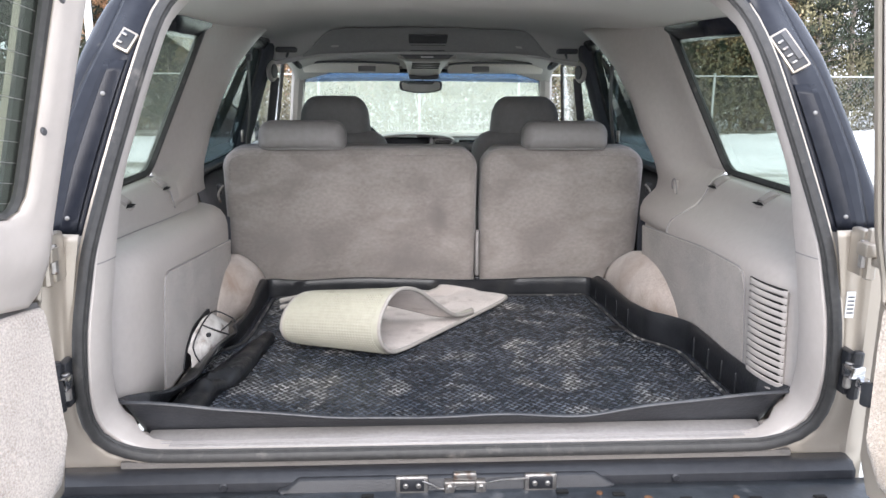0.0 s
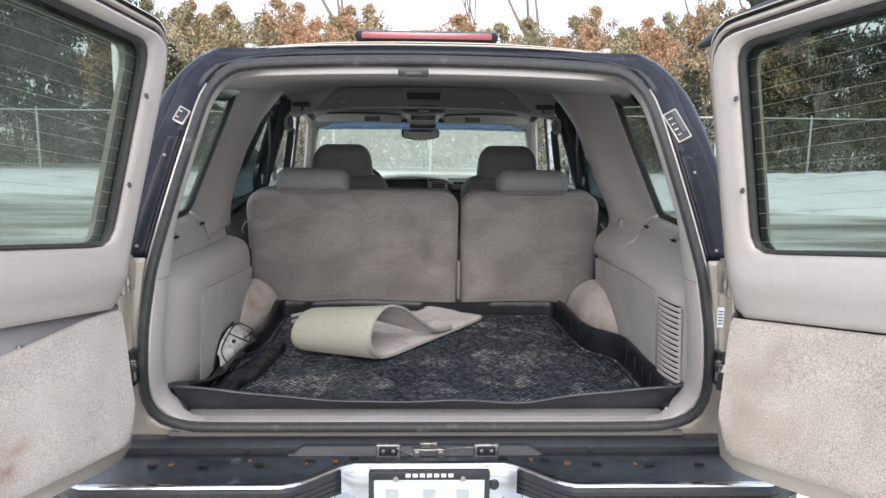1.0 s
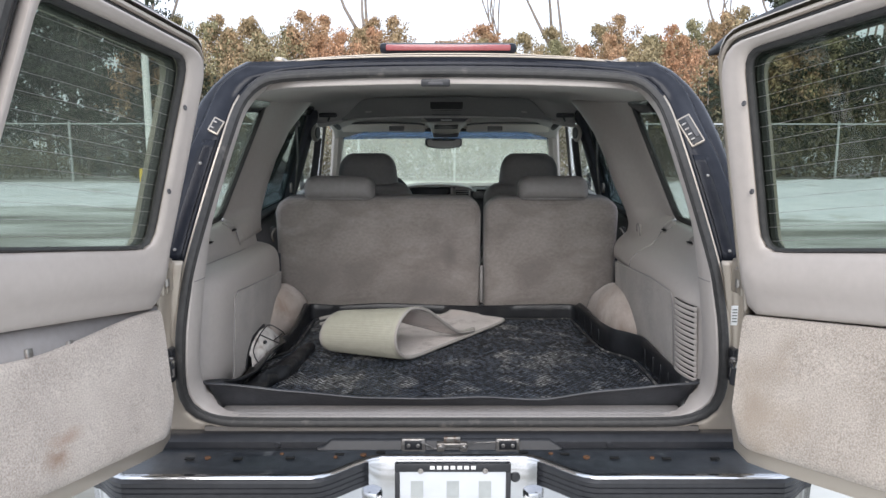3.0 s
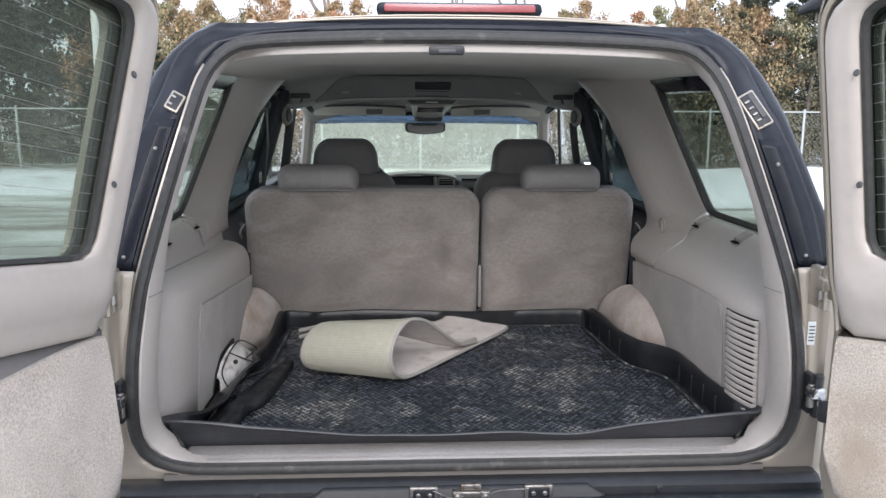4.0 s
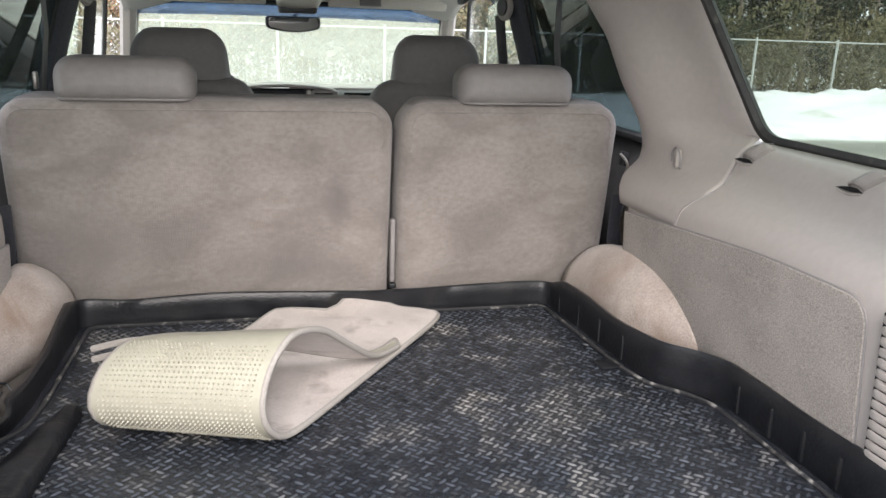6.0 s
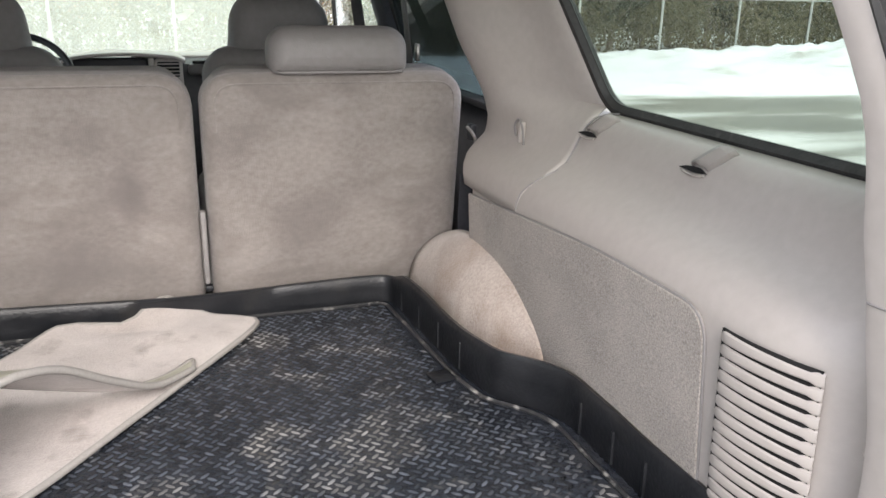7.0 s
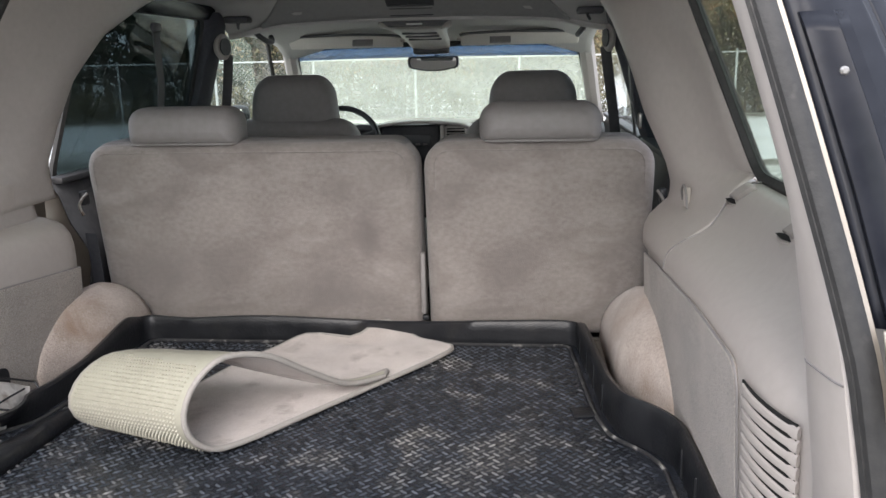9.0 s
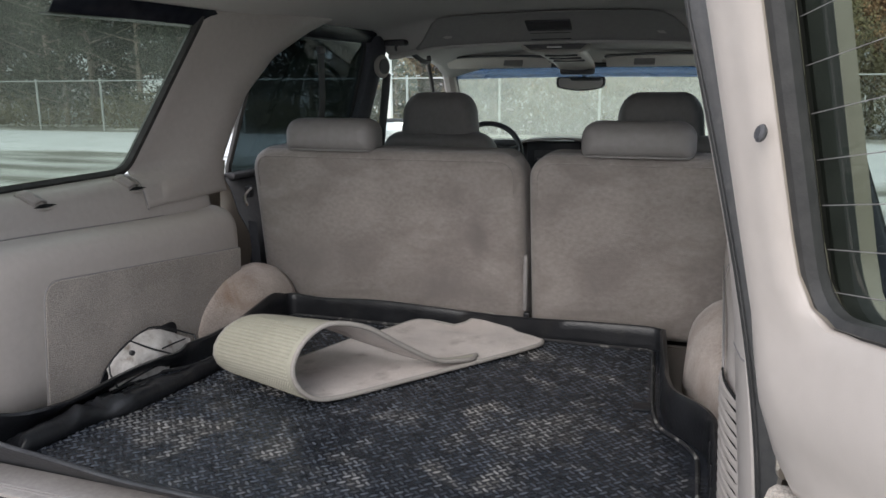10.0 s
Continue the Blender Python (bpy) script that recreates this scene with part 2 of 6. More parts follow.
GREENLEAF = mat("conifer_needles", (0.018, 0.024, 0.016), (0.058, 0.072, 0.042), 1.5, 0.8, large=0.4)
BRUSH = mat("olive_brush", (0.085, 0.084, 0.045), (0.22, 0.195, 0.12), 1.0, 0.9, large=0.3)
SNOW = mat("old_snow", (0.70, 0.725, 0.73), (0.82, 0.835, 0.84), 2.5, 0.8, 1.0, 7, large=0.5, stain=(0.50, 0.49, 0.46), stain_scale=1.1, stain_at=0.58)
LOT = mat("wet_lot", (0.14, 0.138, 0.115), (0.36, 0.35, 0.30), 1.2, 0.45, 0.3, 20, large=0.25, spread=0.6, stain=(0.72, 0.73, 0.70), stain_scale=0.5, stain_at=0.43, rough_var=0.25, stretch=(0.35, 1.6, 1))


def vary_islands(m, low, high):
    """Lets each piece of a joined mesh differ in tone."""
    n, l = m.node_tree.nodes, m.node_tree.links
    b = n["Principled BSDF"]
    old = b.inputs["Base Color"].links[0].from_socket
    g, r, x = n.new("ShaderNodeNewGeometry"), n.new("ShaderNodeMapRange"), n.new("ShaderNodeMix")
    r.inputs["To Min"].default_value, r.inputs["To Max"].default_value = low, high
    l.new(g.outputs["Random Per Island"], r.inputs[0])
    x.data_type, x.blend_type = "RGBA", "MULTIPLY"
    x.inputs[0].default_value = 1.0
    l.new(old, x.inputs[6])
    l.new(r.outputs[0], x.inputs[7])
    l.new(x.outputs[2], b.inputs["Base Color"])


def vary_objects(m, low, high):
    """Lets each object of one material lean to its own tint."""
    n, l = m.node_tree.nodes, m.node_tree.links
    b = n["Principled BSDF"]
    old = b.inputs["Base Color"].links[0].from_socket
    g, r, x = n.new("ShaderNodeObjectInfo"), n.new("ShaderNodeMix"), n.new("ShaderNodeMix")
    r.data_type = x.data_type = "RGBA"
    r.inputs[6].default_value, r.inputs[7].default_value = (*low, 1), (*high, 1)
    l.new(g.outputs["Random"], r.inputs[0])
    x.blend_type = "MULTIPLY"
    x.inputs[0].default_value = 1.0
    l.new(old, x.inputs[6])
    l.new(r.outputs[2], x.inputs[7])
    l.new(x.outputs[2], b.inputs["Base Color"])


vary_islands(TREAD, 0.35, 1.9)
vary_islands(BROWNLEAF, 0.55, 1.5)
vary_objects(BROWNLEAF, (0.80, 1.0, 0.85), (1.25, 0.98, 0.85))
vary_islands(GREENLEAF, 0.6, 1.4)


# ---- mesh helpers ----
class Geo:
    """Collects vertices and faces of one mesh."""

    def __init__(self):
        self.v, self.f = [], []

    def add(self, verts, faces):
        k = len(self.v)
        self.v += [tuple(p) for p in verts]
        self.f += [tuple(i + k for i in f) for f in faces]
        return self

    def grid(self, rows, cu=False, cv=False):
        nv, nu = len(rows), len(rows[0])
        faces = []
        for j in range(nv if cv else nv - 1):
            for i in range(nu if cu else nu - 1):
                a, b = j * nu + i, j * nu + (i + 1) % nu
                c, d = ((j + 1) % nv) * nu + (i + 1) % nu, ((j + 1) % nv) * nu + i
                faces.append((a, b, c, d))
        return self.add([p for r in rows for p in r], faces)

    def bmesh(self, bm, m=None):
        if m is not None:
            bmesh.ops.transform(bm, matrix=m, verts=bm.verts)
        bm.verts.index_update()
        self.add([v.co[:] for v in bm.verts], [[v.index for v in f.verts] for f in bm.faces])
        bm.free()
        return self

    def box(self, c, s, r=0.0, seg=2, rot=None):
        bm = bmesh.new()
        bmesh.ops.create_cube(bm, size=1.0)
        bmesh.ops.scale(bm, vec=s, verts=bm.verts)
        if r:
            bmesh.ops.bevel(bm, geom=bm.edges[:], offset=min(r, min(s) * 0.49), segments=seg, profile=0.5, affect="EDGES")
        m = Matrix.Translation(c)
        if rot:
            m = m @ Euler([radians(a) for a in rot]).to_matrix().to_4x4()
        return self.bmesh(bm, m)

    def cyl(self, a, b, r, n=12, r2=None, bevel=0.0):
        a, b = Vector(a), Vector(b)
        q = (b - a).to_track_quat("Z", "Y").to_matrix()
        r2 = r if r2 is None else r2
        prof = [(0, r), ((b - a).length, r2)]
        if bevel:
            L = (b - a).length
            prof = [(0, r - bevel), (bevel, r), (L - bevel, r2), (L, r2 - bevel)]
        rows = [[a + q @ Vector((math.cos(2 * math.pi * i / n) * rr, math.sin(2 * math.pi * i / n) * rr, h)) for i in range(n)] for h, rr in prof]
        k = len(self.v)
        self.grid(rows, cu=True)
        self.f.append(tuple(k + i for i in reversed(range(n))))
        self.f.append(tuple(k + (len(prof) - 1) * n + i for i in range(n)))
        return self

    def tube(self, path, r, n=8, closed=False, flat=1.0):
        P = [Vector(p) for p in path]
        rows, ref = [], None
        for i, p in enumerate(P):
            a = P[(i - 1) % len(P)] if (closed or i) else p
            b = P[(i + 1) % len(P)] if (closed or i < len(P) - 1) else p
            t = (b - a).normalized()
            if ref is None:
                ref = Vector((0, 0, 1)) if abs(t.z) < 0.9 else Vector((1, 0, 0))
            u = (ref - t * ref.dot(t)).normalized()
            w = t.cross(u)
            ref = u
            rr = r[i] if isinstance(r, (list, tuple)) else r
            rows.append([p + (u * math.cos(2 * math.pi * k / n) + w * flat * math.sin(2 * math.pi * k / n)) * rr for k in range(n)])
        k = len(self.v)
        self.grid(rows, cu=True, cv=closed)
        if not closed:
            self.f.append(tuple(k + i for i in range(n)))
            self.f.append(tuple(k + (len(P) - 1) * n + i for i in reversed(range(n))))
        return self

    def prism(self, poly, fn, a, b):
        """A polygon, lifted to 3D by fn(p, depth), between two depths."""
        n = len(poly)
        self.add([fn(p, a) for p in poly] + [fn(p, b) for p in poly],
                 [tuple(range(n)), tuple(reversed(range(n, 2 * n)))] + [(i, i + n, (i + 1) % n + n, (i + 1) % n) for i in range(n)])
        return self


def part(name, geo, material, parent=None, label="", solid=0.0, bevel=0.0, sharp=35, kind="", group="", loc=None, offset=0.0):
    me = bpy.data.meshes.new(name)
    me.from_pydata(geo.v, [], geo.f)
    bm = bmesh.new()
    bm.from_mesh(me)
    if len(geo.v) < 60000:
        bmesh.ops.recalc_face_normals(bm, faces=bm.faces)
    bm.to_mesh(me)
    bm.free()
    me.polygons.foreach_set("use_smooth", [True] * len(me.polygons))
    me.set_sharp_from_angle(angle=radians(sharp))
    for m in material if isinstance(material, (list, tuple)) else (material,):
        me.materials.append(m)
    ob = new(name, me)
    if loc:
        ob.location = loc
    ob.parent = parent
    if solid:
        s = ob.modifiers.new("thickness", "SOLIDIFY")
        s.thickness, s.offset = solid, offset
    if bevel:
        s = ob.modifiers.new("edges", "BEVEL")
        s.width, s.segments, s.limit_method = bevel, 2, "ANGLE"
    return tagged(ob, label, kind=kind, group=group)


def thing(name, label, category, at=(0, 0, 0), group="", kind=""):
    ob = new(name)
    ob.empty_display_size = 0.1
    ob.location = at
    return tagged(ob, label, category, group, kind)


def spline(points, n):
    """A smooth line of n points through the points given."""
    P = [Vector(p) for p in points]
    d = [0.0]
    for a, b in zip(P, P[1:]):
        d.append(d[-1] + (b - a).length)
    out = []
    for k in range(n):
        s = d[-1] * k / (n - 1)
        i = max(j for j in range(len(P) - 1) if d[j] <= s + 1e-9)
        t = (s - d[i]) / (d[i + 1] - d[i])
        p0, p1, p2, p3 = P[max(i - 1, 0)], P[i], P[i + 1], P[min(i + 2, len(P) - 1)]
        out.append(0.5 * ((2 * p1) + (p2 - p0) * t + (2 * p0 - 5 * p1 + 4 * p2 - p3) * t * t + (3 * p1 - p0 - 3 * p2 + p3) * t ** 3))
    return out


def lerp(a, b, t):
    return a + (b - a) * t


def smooth(a, b, x):
    t = min(1, max(0, (x - a) / (b - a)))
    return t * t * (3 - 2 * t)


def round_poly(poly, r, n=5):
    """A polygon with its corners rounded; r is one radius or one for each corner."""
    out = []
    for i, p in enumerate(poly):
        p, a, b = Vector(p), Vector(poly[i - 1]), Vector(poly[(i + 1) % len(poly)])
        rr = r[i] if isinstance(r, (list, tuple)) else r
        u, w = (a - p), (b - p)
        rr = min(rr, u.length * 0.49, w.length * 0.49)
        s, e = p + u.normalized() * rr, p + w.normalized() * rr
        out += [s * (1 - t) ** 2 + p * 2 * t * (1 - t) + e * t * t for t in [k / n for k in range(n + 1)]]
    return [tuple(p) for p in out]


# ---- the ground and the distance ----
def ground_z(x, y):
    return 0.02 * noise.noise((x * 0.15, y * 0.15, 0))


def build_ground():
    xs = [-900, -300, -120] + [-60 + 3 * i for i in range(41)] + [120, 300, 900]
    g = Geo().grid([[(x, y, ground_z(x, y) if abs(x) < 70 and abs(y) < 70 else 0) for x in xs] for y in xs])
    part("ground", g, LOT, label="wet car park asphalt with patches of melting snow", kind="structure")


def build_snow():
    """The ploughed bank along the fence: low to one side, a high heap to the other."""
    rows = []
    for j in range(41):
        v = j / 40
        row = []
        for i in range(361):
            x = -45 + 90 * i / 360
            high = 0.14 + 0.36 * smooth(5, 17, x) + 0.34 * smooth(14, 24, x)
            y0 = lerp(12.6, 9.9, smooth(-6, 9, x)) + 0.5 * noise.noise((x * 0.4, 0, 3))
            y = lerp(y0, 19.1, v)
            prof = smooth(0, 0.3, v) * (1 - 0.45 * smooth(0.6, 1, v))
            lump = 1 + 0.50 * noise.noise((x * 0.5, y * 0.5, 1)) + 0.42 * noise.noise((x * 1.7, y * 1.7, 5)) + 0.20 * noise.noise((x * 4, y * 4, 2))
            row.append((x, y, -0.06 + prof * high * lump + 0.05 * (1 - abs(2 * v - 1))))
        rows.append(row)
    part("snow_bank", Geo().grid(rows), SNOW, label="ploughed bank of old snow along the fence", kind="structure", sharp=60)


def build_fence():
    f = thing("fence", "galvanised chain-link fence behind the snow bank", "fence", (0, 19.6, 0))
    for i in range(32):
        x = -42.0 + 2.65 * i - 0.05
        part("post", Geo().cyl((x, 0, 0), (x, 0, 1.68), 0.035, 8, bevel=0.01), GALV, f)
    part("top_rail", Geo().cyl((-42, 0, 1.6), (40.2, 0, 1.6), 0.02, 8), GALV, f)
    g = Geo()
    s, hgt, w = 0.12, 1.58, 0.0018
    for i in range(int(84 / s)):
        x = -43.6 + i * s
        for d in (-1, 1):
            a = x if d > 0 else x + hgt
            g.add([(a - w, 0.03, 0.02), (a + w, 0.03, 0.02), (a + w + d * hgt, 0.03, hgt), (a - w + d * hgt, 0.03, hgt)], [(0, 1, 2, 3)])
    part("wire_mesh", g, GALV, f, kind="stuff")


def leaf_cloud(g, rng, centre, size, count, leaf, dome=0.0):
    for _ in range(count):
        while True:
            p = Vector((rng.uniform(-1, 1), rng.uniform(-1, 1), rng.uniform(-1, 1)))
            if p.length < 1:
                break
        p = Vector((p.x * size[0], p.y * size[1], p.z * size[2])) + Vector(centre)
        e = Euler((rng.uniform(0, 6.3), rng.uniform(0, 6.3), rng.uniform(0, 6.3))).to_matrix()
        s = leaf * rng.uniform(0.6, 1.3)
        q = [(-s, 0, 0), (0, -s * 0.5, s * 0.15), (s, 0, 0), (0, s * 0.5, s * 0.15)]
        g.add([p + e @ Vector(v) for v in q], [(0, 1, 2, 3)])


def build_tree(kind, seed, height):
    rng = random.Random(seed)
    names = {"brown": "brown_cedar_tree", "conifer": "cedar_tree", "bare": "bare_tree"}
    labels = {"brown": "upright cedar with winter-browned foliage", "conifer": "dense dark green cedar behind the fence", "bare": "tall leafless tree with forked pale limbs"}
    t = thing(names[kind], labels[kind], "tree")
    wood, crown = Geo(), Geo()
    n = 8
    if kind == "bare":
        def limb(p, d, length, r, depth):
            path = [p]
            for _ in range(4):
                d = (d + Vector((rng.uniform(-0.16, 0.16), rng.uniform(-0.16, 0.16), 0.10))).normalized()
                path.append(path[-1] + d * length / 4)
            wood.tube(path, [r * (1 - 0.15 * i) for i in range(5)], 6 if depth < 2 else 4)
            if depth == 4:
                return
            for k in range(2 if depth else 3):
                side = Vector((rng.uniform(-1, 1), rng.uniform(-1, 1), 0.35)).normalized()
                limb(path[-1 - (k == 1)], (d + side * 0.50).normalized(), length * rng.uniform(0.60, 0.82), r * 0.52, depth + 1)
        limb(Vector((0, 0, 0)), Vector((0.05, 0, 1)), height * 0.36, 0.15, 0)
        part("trunk", wood, BARK, t)
        return t
    trunk = [Vector((0.12 * height / 6 * noise.noise((seed, i * 0.4, 0)), 0.12 * noise.noise((seed, 7, i * 0.4)), height * i / n)) for i in range(n + 1)]
    base = {"brown": 0.07, "conifer": 0.14}[kind]
    wood.tube(trunk, [base * (1 - 0.88 * i / n) for i in range(n + 1)], 7)
    limbs = {"brown": 64, "conifer": 64}[kind]
    for k in range(limbs):
        h = rng.uniform({"brown": 0.08, "conifer": 0.06}[kind], 0.98) ** (0.8 if kind == "brown" else 1)
        p = trunk[int(h * n)].lerp(trunk[min(n, int(h * n) + 1)], h * n % 1)
        az = rng.uniform(0, 6.28)
        taper = min(1.0, (1.45 if kind == "brown" else 1.25) * (1.02 - h)) ** 0.85
        reach = {"brown": 0.40, "conifer": 0.27}[kind] * height * rng.uniform(0.55, 1.15) * taper
        rise = {"brown": 0.8, "conifer": 0.25}[kind] * rng.uniform(0.6, 1.2)
        d = Vector((math.cos(az), math.sin(az), rise)).normalized()
        path = [p + d * reach * s + Vector((0, 0, 0.12 * reach * s * s)) + Vector((rng.uniform(-1, 1), rng.uniform(-1, 1), 0)) * 0.05 * reach * s for s in (0, 0.35, 0.7, 1)]
        r0 = base * (1 - 0.85 * h) * 0.4
        wood.tube(path, [r0, r0 * 0.7, r0 * 0.4, r0 * 0.15], 5)
        for s in (0.35, 0.62, 0.85, 1.0) if kind == "brown" else (0.3, 0.55, 0.8, 1.0):
            size = (0.11 + 0.36 * taper) * rng.uniform(0.7, 1.1)
            if kind == "brown":
                leaf_cloud(crown, rng, path[0].lerp(path[3], s), (size * 0.85, size * 0.85, size), 27, 0.047)
            else:
                leaf_cloud(crown, rng, path[0].lerp(path[3], s), (size * 1.1, size * 1.1, size * 0.7), 44, 0.075)
    part("trunk", wood, BARK, t)
    part("crown", crown, {"brown": BROWNLEAF, "conifer": GREENLEAF}[kind], t)
    return t


def build_woods():
    rng = random.Random(4)
    kinds = {"brown": [build_tree("brown", s, 4.5 + 0.25 * s) for s in (1, 2, 3)],
             "conifer": [build_tree("conifer", s, 7.0 + 0.6 * s) for s in (4, 5, 6)],
             "bare": [build_tree("bare", s, 9.0 + 0.4 * s) for s in (7, 8)]}
    used = set()

    def plant(kind, x, y, s):
        protos = kinds[kind]
        k = rng.randrange(len(protos))
        m = pose(x, y, -0.05, 0, 0, rng.uniform(0, 360)) @ Matrix.Scale(s, 4)
        if (kind, k) not in used:
            used.add((kind, k))
            protos[k].matrix_basis = m
        else:
            c = copy_thing(protos[k], m)
            c.scale = (s, s, s)
        return

    for i in range(36):
        plant("brown", -9.2 + 0.60 * i + rng.uniform(-0.22, 0.22), 22.9 + rng.uniform(-0.5, 0.7), rng.uniform(0.82, 1.00))
    for i in range(13):
        plant("brown", -9.0 + 1.55 * i + rng.uniform(-0.5, 0.5), 25.2 + rng.uniform(-0.6, 0.9), rng.uniform(0.88, 1.02))
    for i in range(8):
        for side in (-1, 1):
            plant("conifer", side * (5.6 + 0.75 * i) + rng.uniform(-0.3, 0.3), 21.4 + rng.uniform(-0.3, 0.4), rng.uniform(0.26, 0.34))
    for i in range(15):
        plant("conifer", -10.2 - 1.4 * i + rng.uniform(-0.5, 0.5), 22.5 + rng.uniform(-0.6, 2.0), rng.uniform(0.72, 1.05))
        plant("conifer", 11.0 + 1.4 * i + rng.uniform(-0.5, 0.5), 22.6 + rng.uniform(-0.6, 2.0), rng.uniform(0.55, 0.80))
    for i in range(10):
        plant("conifer", -14 - 2.4 * i, 27.0 + rng.uniform(-1, 1), rng.uniform(0.9, 1.2))
        plant("conifer", 12 + 2.8 * i, 27.0 + rng.uniform(-1, 1), rng.uniform(0.7, 0.9))
    for x in (-22, -17, -12.5, -2.3, 2.1, 5.2, 11.0, 14.6, 16.2, 20, 26):
        plant("bare", x, 30.0 + rng.uniform(-1, 2), rng.uniform(0.9, 1.15))
    for k, protos in kinds.items():
        for i, p in enumerate(protos):
            if (k, i) not in used:
                plant_at = pose(-30 + 4 * i, 29, -0.05)
                p.matrix_basis = plant_at


def build_pole():
    p = thing("light_pole", "pale metal light pole on a yellow concrete base", "light pole", (-7.55, 18.2, 0))
    part("base", Geo().cyl((0, 0, -0.1), (0, 0, 0.46), 0.30, 20, bevel=0.03), YELLOW, p)
    part("shaft", Geo().cyl((0, 0, 0.46), (0, 0, 8.0), 0.10, 14, 0.07), WHITE, p)


def build_brush():
    rng = random.Random(11)
    g = Geo()
    for i in range(1900):
        x = rng.uniform(-34, 38)
        open_side = smooth(-5.5, -8.0, x)
        if rng.random() < 0.6 * open_side:
            continue
        top = lerp(3.0, 1.0, open_side)
        leaf_cloud(g, rng, (x, rng.uniform(20.6, 24.0), rng.uniform(0.1, top) * rng.uniform(0.45, 1)), (0.75, 0.45, 0.6), 90, 0.058)
    part("undergrowth", g, BRUSH, label="tangled olive brown undergrowth behind the fence", kind="stuff", sharp=80)


build_ground()
build_brush()
build_snow()
build_fence()
build_woods()
build_pole()

# ---- the vehicle ----
SUV = thing("suv", "champagne-coloured large estate car with its two rear barn doors open", "car")
FLOOR = 0.80  # height of the cargo liner's floor


def lean(z):
    """How far the rear opening leans forward at a height."""
    return 0.36 * max(0.0, z - 1.18) if z > 1.24 else 0.36 * 0.06 * smooth(1.06, 1.24, z)


def win_x(z):
    """Inner face of the side glass."""
    return 0.92 - 0.32 * (z - 1.31)


HALF = [(0, 0.806), (0.40, 0.806), (0.62, 0.807), (0.70, 0.812), (0.765, 0.834), (0.800, 0.876), (0.811, 0.95), (0.804, 1.08), (0.789, 1.20), (0.764, 1.33), (0.718, 1.52),
        (0.674, 1.68), (0.645, 1.755), (0.605, 1.80), (0.54, 1.826), (0.3, 1.84), (0, 1.845)]
right_half = [(p.x, p.y) for p in spline([(x, z, 0) for x, z in HALF], 70)]
LOOP = right_half + [(-x, z) for x, z in reversed(right_half[1:-1])]


def offset_loop(d):
    """The opening's outline moved outwards by d."""
    out, n = [], len(LOOP)
    for i in range(n):
        a, b = Vector(LOOP[i - 1]), Vector(LOOP[(i + 1) % n])
        t = (b - a).normalized()
        out.append((LOOP[i][0] + t.y * d, LOOP[i][1] - t.x * d))
    return out


def loop3(d, dy):
    return [(x, lean(z) + dy, z) for x, z in offset_loop(d)]


def trim3(d, dy):
    """As loop3, but keeping low along the sill."""
    out = []
    for (x, z), (wx, wz), (x0, z0) in zip(offset_loop(d), offset_loop(d * 0.35), LOOP):
        up = smooth(1.10, 1.40, z0)
        x, z = lerp(x, wx, up), lerp(z, wz, up)
        top = smooth(1.74, 1.81, z0)
        x, z = lerp(x, x0, top * 0.7), lerp(z, z0, top * 0.7)
        k = smooth(0.807, 0.835, z0)
        out.append((lerp(x0, x, k), lean(z0) + dy * lerp(0.5, 1, k) * lerp(1, 0.42, smooth(1.24, 1.45, z0) * (1 - smooth(1.72, 1.80, z0))), lerp(z0 + 0.003, z, k)))
    return out


def settle(geo):
    """Brings the sides of the rear opening to their true depth; sill and roof stay."""
    out = []
    for x, y, z in geo.v:
        w = 0.028 * smooth(0.80, 1.0, z) * (1 - smooth(1.64, 1.80, z)) * (1 - smooth(0.12, 0.45, y))
        out.append((x * (1 - w), y - w * (y + 2.0), z - w * (z - 1.66)))
    geo.v = out
    return geo


def fitted(name, geo, *rest, **more):
    return part(name, settle(geo), *rest, **more)


